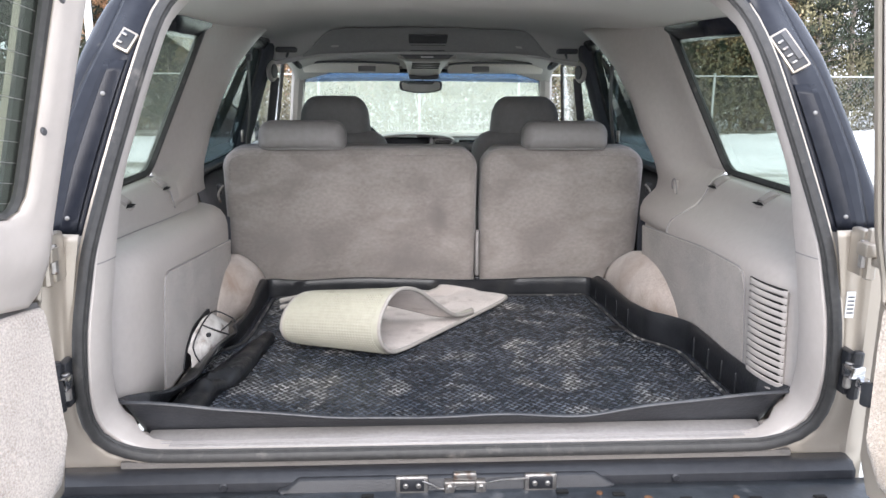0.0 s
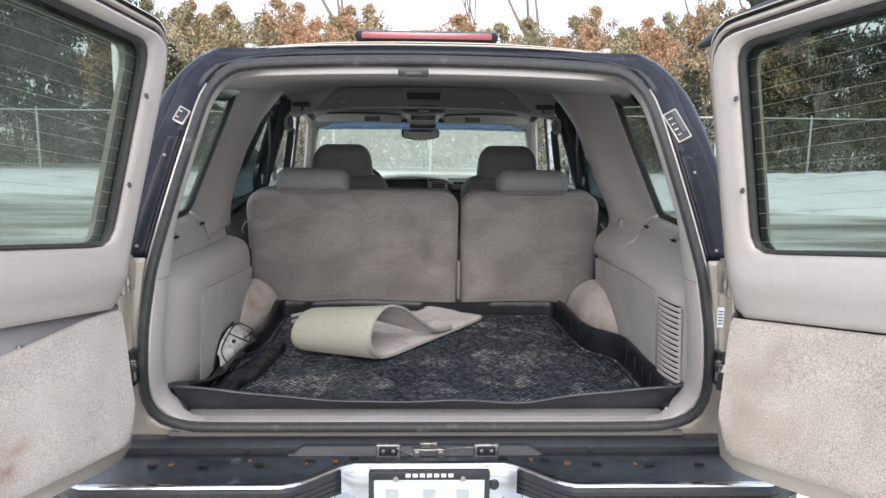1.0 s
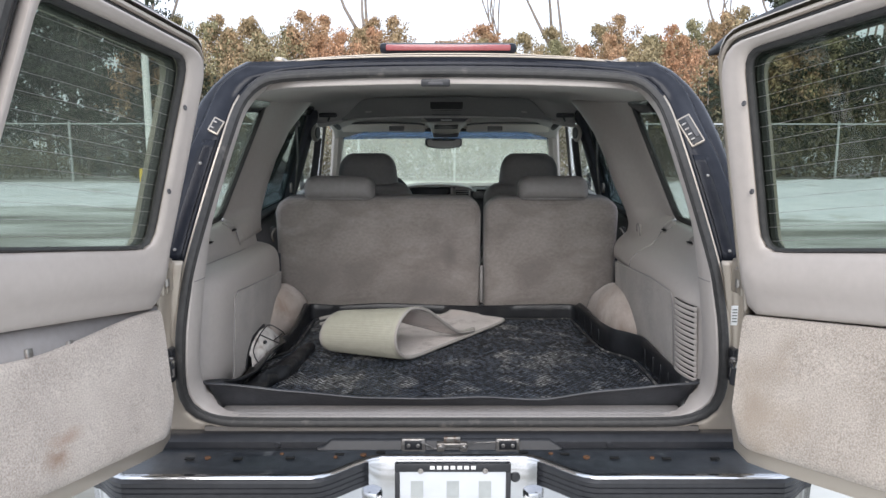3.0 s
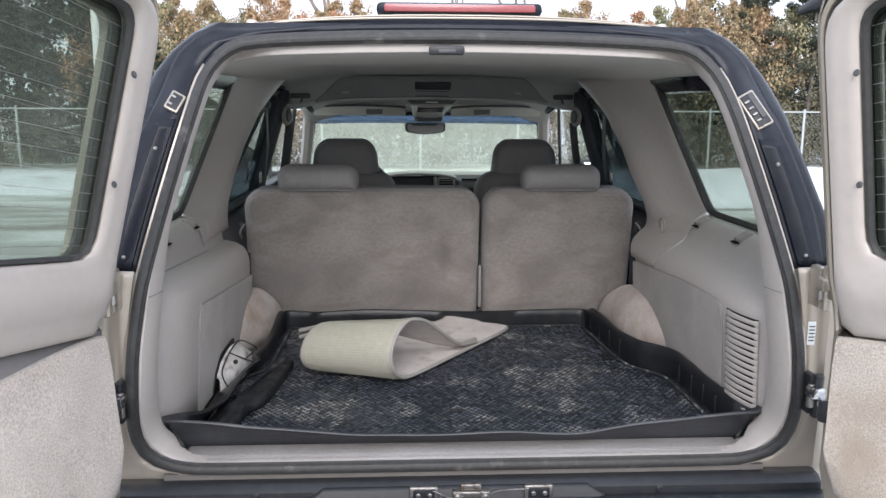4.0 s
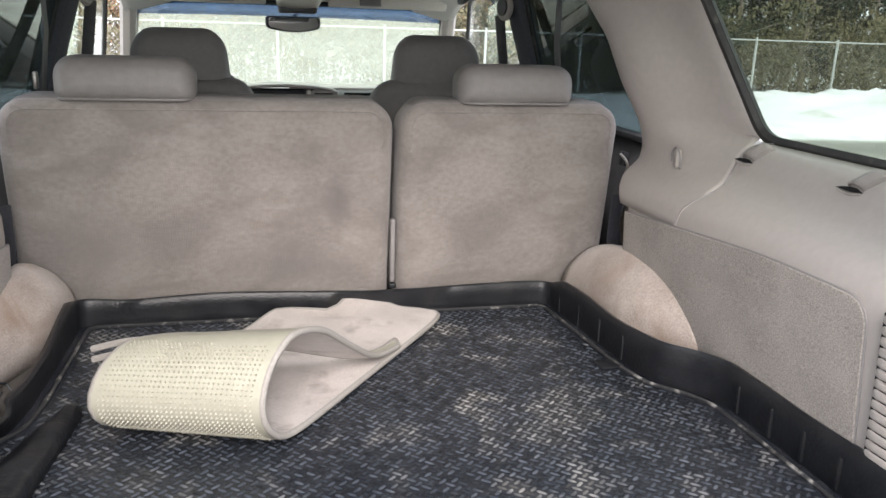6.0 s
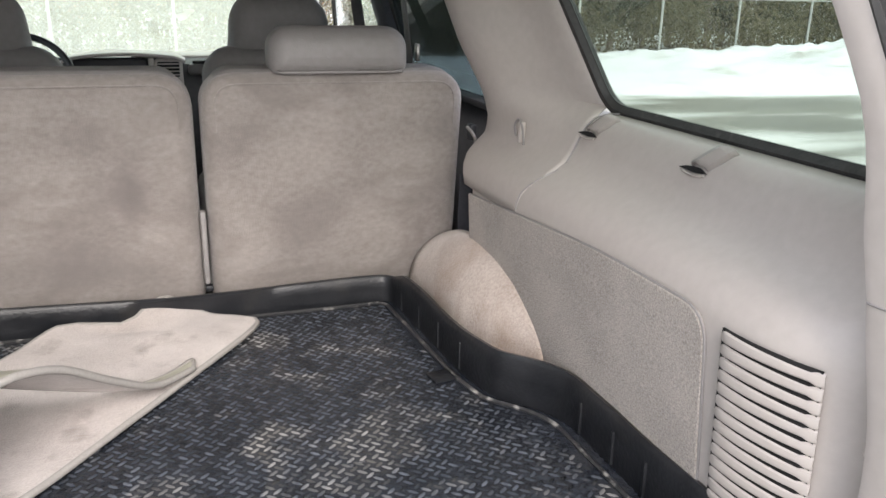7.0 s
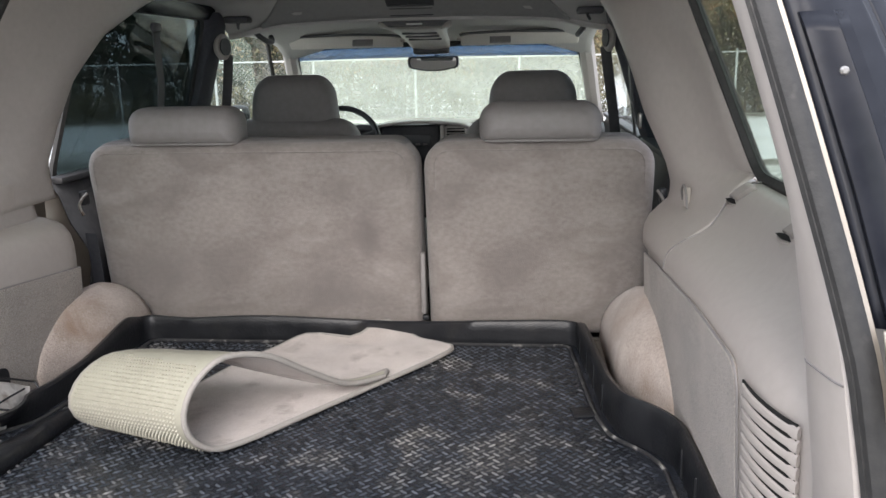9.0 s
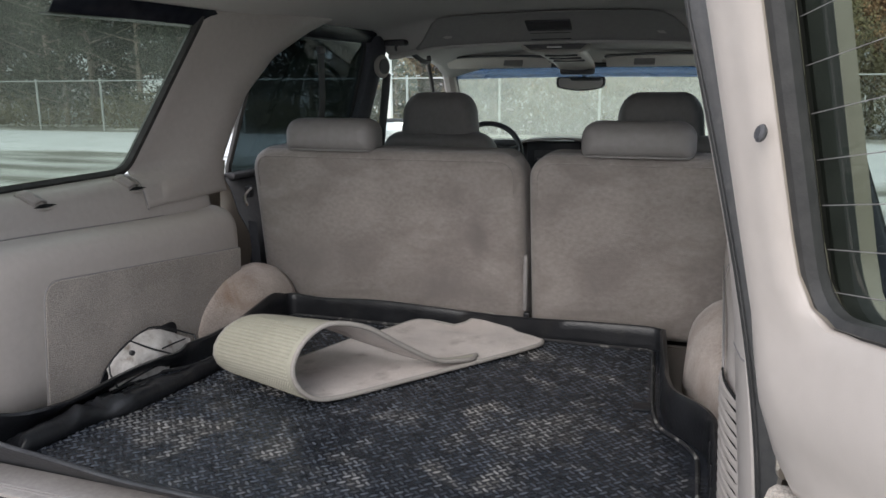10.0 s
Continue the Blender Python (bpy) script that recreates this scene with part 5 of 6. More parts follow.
    part("glass_seal", Geo().tube([P(u, 0.0, z) for u, z in hole], 0.014, 8, closed=True), SEAL, door)
    for k in range(13):
        z = wz0 + 0.030 + 0.0335 * k
        u0 = 0.128 + 0.09 * (z - wz0) / (wz1 - wz0)
        part("heating_wire", Geo().tube([P(lerp(u0, W - 0.08, t), 0.0195, z + 0.004 * math.sin(3 * t)) for t in (0, 0.33, 0.66, 1)], 0.00042, 4), LEATHER, door)
    for z in (1.668, 1.467):
        u = 0.112 + 0.20 * max(0.0, z - 1.28)
        a, b = P(u, 0.060, z), P(u, 0.066, z)
        part("screw", Geo().cyl(a, b, 0.0075, 10, bevel=0.002), DARK, door)
    ridge = round_poly([(0.018, 1.17), (0.018, 1.275), (0.018 + edge(1.828), 1.828), (W - 0.018, 1.838), (W - 0.018, 1.17)], [0.005, 0.05, 0.085, 0.035, 0.005], 6)
    part("edge_ridge", Geo().tube([P(u, 0.034, z) for u, z in ridge], 0.008, 8), PAINT, door)
    part("edge_groove", Geo().tube([P(lerp(u, 0.42, 0.032), 0.036, lerp(z, 1.5, 0.036)) for u, z in ridge], 0.004, 6), SEAL, door)
    # weather cap along the top edge
    part("top_cap", Geo().tube([P(lerp(edge(1.85) - 0.09, W, t), -0.036, 1.870 - 0.03 * (1 - t) ** 4) for t in [i / 12 for i in range(13)]], [0.008, 0.024] + [0.034] * 11, 10, flat=0.6), BLACKPL, door, "black rubber cap")
    # free edge: seal and latch
    part("edge_seal", Geo().tube([P(W - 0.004, 0.040, z) for z in (0.76, 1.0, 1.2, 1.4, 1.6, 1.84)], 0.014, 8), SEAL, door)
    part("latch_ball", Geo().cyl(P(W, -0.005, 1.08), P(W + 0.02, -0.005, 1.08), 0.012, 10, bevel=0.004), STEEL, door, "round steel striker")
    part("latch_box", Geo().box(P(W - 0.002, -0.005, 0.98), (0.016, 0.03, 0.09), 0.004), BLACKPL, door)
    part("check_strap", Geo().box(P(0.02, 0.03, 0.985), (0.05, 0.03, 0.05), 0.008), BLACKPL, door, "black door check")
    return door


def build_bumper():
    # plan of the outer edge: recessed in the middle for the number plate, wings further back
    def edge_y(x):
        a = abs(x)
        return -0.195 - 0.125 * smooth(0.20, 0.38, a) + 0.10 * smooth(0.87, 1.0, a)

    xs = [-0.998 + 1.996 * i / 80 for i in range(81)]
    b = part("bumper", Geo().grid([[(x, edge_y(x) * k + dy, z) for x in xs] for k, dy, z in ((1, 0.015, 0.772), (1, 0.002, 0.768), (1, -0.004, 0.755), (1, 0.0, 0.70), (1, 0.004, 0.64), (1, 0.02, 0.56), (1, 0.05, 0.53))]), CHROME, SUV, "chromed step bumper", solid=0.004)
    part("step_plate", Geo().grid([[(x, lerp(-0.05, edge_y(x) + 0.014, t), 0.735 + 0.032 * smooth(0.75, 1, t) - 0.012 * smooth(0.2, 0.5, t) * (1 - smooth(0.6, 0.9, t))) for x in xs] for t in [i / 8 for i in range(9)]]), STEP, b, "scratched black step with drain holes", solid=0.003)
    part("step_rim", Geo().tube([(x, edge_y(x) - 0.001, 0.7695 + 0.001 * noise.noise((x * 9, 2, 0))) for x in xs], 0.0058, 8), CHROME, b, "bright chrome rim along the step")
    for s in (1, -1):
        part("step_pad", Geo().grid([[(s * x, edge_y(x) - d, z) for x in [0.235 + (0.994 - 0.235) * i / 32 for i in range(33)]] for d, z in
             ((-0.02, 0.768), (0.002, 0.766), (0.010, 0.758), (0.010, 0.748), (0.005, 0.746), (0.010, 0.742), (0.010, 0.733), (0.005, 0.731), (0.010, 0.727), (0.010, 0.718), (0.005, 0.716), (0.010, 0.712), (0.010, 0.702), (0.0, 0.696))]), BLACKPL, b, "ribbed black rubber pad", solid=0.003, sharp=25)
        for x, y in ((0.21, -0.085), (0.33, -0.10), (0.47, -0.125), (0.62, -0.13), (0.76, -0.13)):
            part("drain_hole", Geo().box((s * x, y, 0.7385), (0.026, 0.012, 0.004), 0.001), GAP_SHADE, b)
        for x, y, w in ((0.29, -0.092, 0.014), (0.39, -0.118, 0.020), (0.58, -0.122, 0.014)) if s > 0 else ((0.26, -0.10, 0.018), (0.34, -0.115, 0.012), (0.50, -0.095, 0.012), (0.71, -0.12, 0.018)):
            part("rust_spot", Geo().cyl((s * x, y, 0.7335), (s * x, y, 0.7392), w * 0.5, 9, bevel=0.001), ORANGE, b)
        lamp = part("plate_lamp", Geo().box((s * 0.225, -0.205, 0.665), (0.05, 0.05, 0.035), 0.012, 2, rot=(0, 0, s * 20)), CHROME, b)
        part("lamp_glass", Geo().box((s * 0.213, -0.222, 0.66), (0.026, 0.02, 0.02), 0.005), WHITE, lamp)
    part("key_hole", Geo().cyl((0.175, -0.198, 0.715), (0.175, -0.207, 0.715), 0.014, 14, bevel=0.003), BLACKPL, b)
    p = part("number_plate", Geo().box((0, -0.213, 0.680), (0.305, 0.004, 0.155), 0.001), PLATE, SUV, "white number plate in a black dealer frame")
    for x0, x1, z0, z1 in ((-0.162, 0.162, 0.738, 0.763), (-0.162, -0.148, 0.598, 0.738), (0.148, 0.162, 0.598, 0.738), (-0.162, 0.162, 0.590, 0.604)):
        part("plate_frame", Geo().box(((x0 + x1) / 2, -0.216, (z0 + z1) / 2), (x1 - x0, 0.008, z1 - z0), 0.003), BLACKPL, p)
    for k in range(7):
        part("letter_bar", Geo().box((-0.057 + 0.019 * k, -0.2205, 0.752), (0.013, 0.001, 0.010)), WHITE, p)
    for x in (-0.09, 0.09):
        part("plate_bolt", Geo().cyl((x, -0.219, 0.742), (x, -0.224, 0.742), 0.008, 10, bevel=0.002), STEEL, p)
    for x in (-0.10, 0.0, 0.09):
        part("print_bar", Geo().box((x, -0.2155, 0.685), (0.035, 0.001, 0.05), 0.0), GALV, p)


def build_front():
    # dashboard across the width
    prof = [(3.83, 1.185), (3.50, 1.222), (3.25, 1.235), (3.17, 1.215), (3.13, 1.14), (3.12, 0.95), (3.16, 0.78), (3.30, 0.62)]
    d = part("dashboard", Geo().grid([[(x, y, z) for y, z in prof] for x in [-0.84 + 1.68 * i / 12 for i in range(13)]]), DARK, SUV, "dark grey dashboard", solid=0.006)
    part("instrument_hood", Geo().grid([[(x, y, 1.205 + h * math.sin(math.pi * (x + 0.62) / 0.5)) for x in [-0.62 + 0.5 * i / 10 for i in range(11)]] for y, h in ((3.40, 0.0), (3.25, 0.035), (3.12, 0.045), (3.10, 0.02))]), DARK, d, solid=0.005)
    part("dash_top", Geo().box((0.36, 3.40, 1.238), (0.80, 0.28, 0.02), 0.008), TRIM, d)
    hood = [(x, 1.235 + 0.030 * math.sin(math.pi * (x + 0.30) / 0.48) ** 0.5) for x in [-0.30 + 0.48 * i / 16 for i in range(17)]]
    part("centre_hood", Geo().grid([[(x, y, z) for x, z in hood] for y in (3.06, 3.10, 3.30)]), TRIM, d, "pale hood over the centre panel", solid=0.012)
    part("centre_panel", Geo().box((-0.115, 3.11, 1.14), (0.29, 0.05, 0.22), 0.014), BLACKPL, d, "black centre panel")
    part("radio", Geo().box((-0.115, 3.080, 1.175), (0.20, 0.012, 0.055), 0.003), DARK, d)
    for k in range(5):
        part("radio_button", Geo().box((-0.19 + 0.037 * k, 3.072, 1.158), (0.022, 0.006, 0.010), 0.002), LEATHER, d)
    part("stack_edge", Geo().box((0.045, 3.085, 1.14), (0.022, 0.05, 0.22), 0.008), TRIM, d)
    bezel = part("air_vent", Geo().box((0.112, 3.085, 1.165), (0.115, 0.05, 0.170), 0.022, 3), TRIM, d, "pale vent surround")
    for z0 in (1.125, 1.205):
        part("vent_hole", Geo().box((0.112, 3.058, z0), (0.088, 0.012, 0.062), 0.006), GAP_SHADE, bezel)
        for k in range(4):
            part("vent_slat", Geo().box((0.112, 3.050, z0 - 0.022 + 0.0148 * k), (0.086, 0.010, 0.0045), 0.0015), TRIM, bezel)
    part("grab_pad", Geo().box((0.33, 3.10, 1.20), (0.28, 0.05, 0.05), 0.02, 3), LEATHER, d)
    part("shelf_slot", Geo().box((0.33, 3.075, 1.232), (0.24, 0.03, 0.012), 0.004), GAP_SHADE, d)
    c = Vector((-0.425, 2.86, 1.178))
    q = Euler((radians(62), 0, 0)).to_matrix()
    w = part("steering_wheel", Geo().tube([c + q @ Vector((0.19 * math.cos(a), 0.19 * math.sin(a), 0)) for a in [2 * math.pi * i / 40 for i in range(40)]], 0.014, 8, closed=True), BLACKPL, SUV, "dark steering wheel")
    part("wheel_hub", Geo().box(c, (0.20, 0.13, 0.05), 0.02, 3, rot=(62, 0, 0)), DARK, w)
    for a in (20, 160, 270):
        e = c + q @ Vector((0.185 * math.cos(radians(a)), 0.185 * math.sin(radians(a)), 0))
        part("spoke", Geo().cyl(c, e, 0.014, 8), DARK, w)
    part("steering_column", Geo().cyl(c, c + q @ Vector((0, 0, -0.30)), 0.05, 12), DARK, w)
    part("gear_lever", Geo().tube([(-0.20, 2.98, 1.10), (-0.14, 2.93, 1.16), (-0.10, 2.90, 1.19)], [0.010, 0.009, 0.014], 8), DARK, w)
    part("cabin_floor", Geo().box((0, 2.3, 0.60), (1.84, 2.75, 0.03)), FLOORC, SUV, "dark carpeted cabin floor")
    part("cargo_floor", Geo().box((0, 0.66, 0.772), (1.50, 1.34, 0.03)), FLOORC, SUV, "carpeted cargo floor")
    part("floor_step", Geo().box((0, 1.33, 0.70), (1.84, 0.02, 0.18)), FLOORC, SUV)
    part("bulkhead", Geo().box((0, 3.86, 0.88), (1.76, 0.05, 0.56), 0.01), BLACKPL, SUV)
    part("underbody", Geo().box((0, 1.75, 0.54), (1.70, 3.8, 0.09), 0.02), BLACKPL, SUV)
    # bonnet and wheels
    part("bonnet", Geo().grid([[(0.88 * x * (1 - 0.08 * smooth(3.7, 4.7, y)), y, 1.12 - 0.04 * x * x - 0.10 * smooth(3.7, 4.75, y)) for x in [-1 + 0.2 * i for i in range(11)]] for y in (3.84, 4.0, 4.2, 4.5, 4.7, 4.78)]), PAINT, SUV, "champagne bonnet", solid=0.01)
    for s in (1, -1):
        part("front_wing", Geo().grid([[(s * (x - 0.06 * smooth(4.2, 4.78, y)), y, z) for z, x in ((0.55, 0.93), (0.85, 0.95), (1.05, 0.92), (1.09, 0.88))] for y in (3.80, 4.0, 4.4, 4.78)]), PAINT, SUV, "champagne front wing", solid=0.01)
        for y in (0.93, 4.2):
            wh = part("wheel", Geo().cyl((s * 0.70, y, 0.37), (s * 0.93, y, 0.37), 0.37, 36, bevel=0.05), SEAL, SUV, "black tyre")
            part("rim", Geo().cyl((s * 0.90, y, 0.37), (s * 0.935, y, 0.37), 0.21, 24, bevel=0.01), GALV, wh)
    part("front_grille", Geo().box((0, 4.77, 0.80), (1.66, 0.05, 0.50), 0.02), BLACKPL, SUV)


def seat_pad(x0, x1, z0, z1, y_bot, y_top, depth, radii, edge=0.03, puff=0.012):
    """A padded seat back with its own radius at each corner (bottom left, bottom right, top right, top left), rounded over at the edge."""
    def ring(inset):
        cs = ((x0, z0, 180), (x1, z0, 270), (x1, z1, 0), (x0, z1, 90))
        out = []
        for (cx, cz, a0), r in zip(cs, radii):
            r = max(r - inset, 0.004)
            px = cx + (inset + r) * (1 if cx == x0 else -1)
            pz = cz + (inset + r) * (1 if cz == z0 else -1)
            out += [(px + r * math.cos(radians(a0 + 90 * k / 7)), pz + r * math.sin(radians(a0 + 90 * k / 7))) for k in range(8)]
        return out

    half = min(x1 - x0, z1 - z0) / 2 - 0.006
    steps = [(edge * (1 - math.cos(math.pi / 2 * k / 5)), edge * (1 - math.sin(math.pi / 2 * k / 5))) for k in range(5, -1, -1)]
    rows = []
    for side in (1, -1):
        prof = [(lerp(edge, half, k / 7), 0.0) for k in range(7, 0, -1)] + steps
        loops = []
        for inset, back in prof:
            loop = []
            for x, z in ring(inset):
                u, w = (2 * x - x0 - x1) / (x1 - x0), (2 * z - z0 - z1) / (z1 - z0)
                dome = puff * (1 - u ** 4) * (1 - w ** 4) + 0.004 * noise.noise((x * 7, z * 7, x0 * 5)) * min(1, inset / 0.08)
                y = lerp(y_bot, y_top, (z - z0) / (z1 - z0)) + (back - dome if side > 0 else depth - back + dome)
                loop.append((x, y, z))
            loops.append(loop)
        rows += loops if side > 0 else loops[::-1]
    g = Geo().grid(rows, cu=True)
    n, last = 32, (len(rows) - 1) * 32
    g.f.append(tuple(range(n)))
    g.f.append(tuple(last + i for i in reversed(range(n))))
    return g


def build_seats():
    for x0, x1, hx, lab in ((-0.797, 0.152, -0.50, "wider section of the split rear seat back in grey-brown velour"), (0.168, 0.788, 0.483, "narrower section of the split rear seat back in grey-brown velour")):
        s = thing("rear_seat", lab, "car seat", ((x0 + x1) / 2, 1.75, 0.615), group="rear seats")
        off = Vector((-(x0 + x1) / 2, -1.75, -0.615))
        mv = lambda g: Geo().add([Vector(p) + off for p in g.v], g.f)
        part("seat_back", mv(seat_pad(x0, x1, 0.782, 1.350, 1.375, 1.303, 0.15, (0.02, 0.02, 0.075, 0.075), 0.034)), VELOUR_MARKED if x0 < 0 else VELOUR, s)
        part("top_panel", mv(seat_pad(x0 + 0.020, x1 - 0.020, 1.290, 1.356, 1.322, 1.320, 0.15, (0.01, 0.01, 0.055, 0.055), 0.028, 0.002)), LEATHER, s, "smooth upholstered top edge")
        h = part("headrest", mv(seat_pad(hx - 0.162, hx + 0.162, 1.338, 1.449, 1.296, 1.300, 0.125, (0.03, 0.03, 0.05, 0.05), 0.045, 0.008)), LEATHER, s, "low grey-brown headrest")
        part("piping", mv(Geo().tube(round_poly([(hx - 0.148, 1.297, 1.350), (hx + 0.148, 1.297, 1.350), (hx + 0.148, 1.40, 1.350), (hx - 0.148, 1.40, 1.350)], 0.03), 0.0035, 6, closed=True)), LEATHER, h)
        # welt where the velour meets the smooth edge, following the rounded top corners
        welt = [p for p in round_poly([(x0 + 0.03, 1.22), (x0 + 0.03, 1.325), (x1 - 0.03, 1.325), (x1 - 0.03, 1.22)], [0.0, 0.07, 0.07, 0.0], 8)]
        part("seam", mv(Geo().tube([(x, 1.3735 - 0.072 * (z - 0.782) / 0.568 - 0.0005, z) for x, z in welt], 0.0024, 6)), VELOUR, s)
        part("seat_cushion", mv(Geo().box(((x0 + x1) / 2, 1.80, 0.92), (x1 - x0, 0.52, 0.16), 0.05, 3)), VELOUR, s)
        part("seat_base", mv(Geo().box(((x0 + x1) / 2, 1.80, 0.73), (x1 - x0 - 0.08, 0.46, 0.23), 0.01)), DARK, s)
        if x0 < 0:
            part("release_strap", mv(Geo().box((0.157, 1.352, 0.943), (0.014, 0.026, 0.18), 0.006)), LEATHER, s, "narrow hinge cover")
            part("hinge_bolt", mv(Geo().box((0.160, 1.360, 0.838), (0.018, 0.02, 0.014), 0.003)), BLACKPL, s)
    for x, lab in ((-0.455, "driver's seat seen from behind, grey-brown upholstery"), (0.475, "front passenger seat seen from behind, grey-brown upholstery")):
        s = thing("front_seat", lab, "car seat", (x, 2.5, 0.615), group="front seats")
        part("seat_back", seat_pad(-0.26, 0.26, 0.25, 0.735, -0.20, -0.31, 0.13, (0.03, 0.03, 0.10, 0.10), 0.05), LEATHER, s)
        g = seat_pad(-0.178, 0.178, 0.655, 0.900, -0.285, -0.27, 0.12, (0.03, 0.03, 0.085, 0.085), 0.045, 0.008)
        g.v = [(px * (1 - 0.13 * smooth(0.66, 0.92, pz)), py, pz) for px, py, pz in g.v]
        part("headrest", g, LEATHER, s)
        part("seat_cushion", Geo().box((0, 0.02, 0.24), (0.50, 0.50, 0.16), 0.05, 3), LEATHER, s)
        part("seat_base", Geo().box((0, 0.02, 0.08), (0.40, 0.42, 0.16), 0.01), DARK, s)


def build_belts():
    for s in (1, -1):
        g = Geo().grid([[(s * (x - 0.02), y, z), (s * (x + 0.02), y + 0.012, z), (s * (x + 0.02), y + 0.016, z), (s * (x - 0.02), y + 0.004, z)] for x, y, z in ((0.790, 1.285, 1.10), (0.793, 1.30, 1.0), (0.798, 1.31, 0.92), (0.80, 1.315, 0.82))], cu=True)
        lap = part("lap_belt", g, NAVY, SUV, "dark lap belt hanging beside the seat")
        part("anchor_loop", Geo().tube(spline([(s * 0.790, 1.30, 1.215), (s * 0.800, 1.285, 1.20), (s * 0.806, 1.28, 1.18), (s * 0.800, 1.285, 1.155)], 10), 0.0045, 6), STEEL, lap, "bent steel seat latch")
        part("anchor_block", Geo().box((s * 0.806, 1.31, 1.20), (0.018, 0.03, 0.04), 0.005), BLACKPL, lap)
        b = part("rear_belt", Geo().grid([[(s * (x - d), y, z) for d in (0, 0.004)] + [(s * (x - 0.004), y + 0.045, z), (s * x, y + 0.045, z)] for x, y, z in ((0.775, 1.78, 1.67), (0.775, 1.78, 1.5), (0.80, 1.78, 1.3), (0.815, 1.79, 1.1), (0.83, 1.80, 0.9))], cu=True), DARK, SUV, "hanging dark seat belt")
        part("buckle_tongue", Geo().box((s * 0.805, 1.768, 1.36), (0.010, 0.03, 0.05), 0.004), STEEL, b)
        part("belt_anchor", Geo().box((s * 0.765, 1.79, 1.685), (0.02, 0.05, 0.03), 0.008), DARK, b)
        part("front_belt", Geo().tube(spline([(s * 0.755, 2.40, 1.60), (s * 0.77, 2.41, 1.5), (s * 0.80, 2.42, 1.3), (s * 0.83, 2.43, 1.0)], 8), 0.02, 6, flat=0.15), DARK, SUV, "dark front seat belt")


LINER = [(-0.635, 1.255), (0.584, 1.255), (0.617, 0.82), (0.640, 0.715), (0.700, 0.652), (0.730, 0.595), (0.735, 0.46), (0.738, 0.30), (0.740, 0.115), (-0.740, 0.115), (-0.738, 0.30), (-0.732, 0.56), (-0.712, 0.645), (-0.652, 0.715), (-0.640, 0.82)]


def inside(poly, x, y):
    hit = False
    for i in range(len(poly)):
        (x0, y0), (x1, y1) = poly[i - 1], poly[i]
        if (y0 > y) != (y1 > y) and x < (x1 - x0) * (y - y0) / (y1 - y0) + x0:
            hit = not hit
    return hit


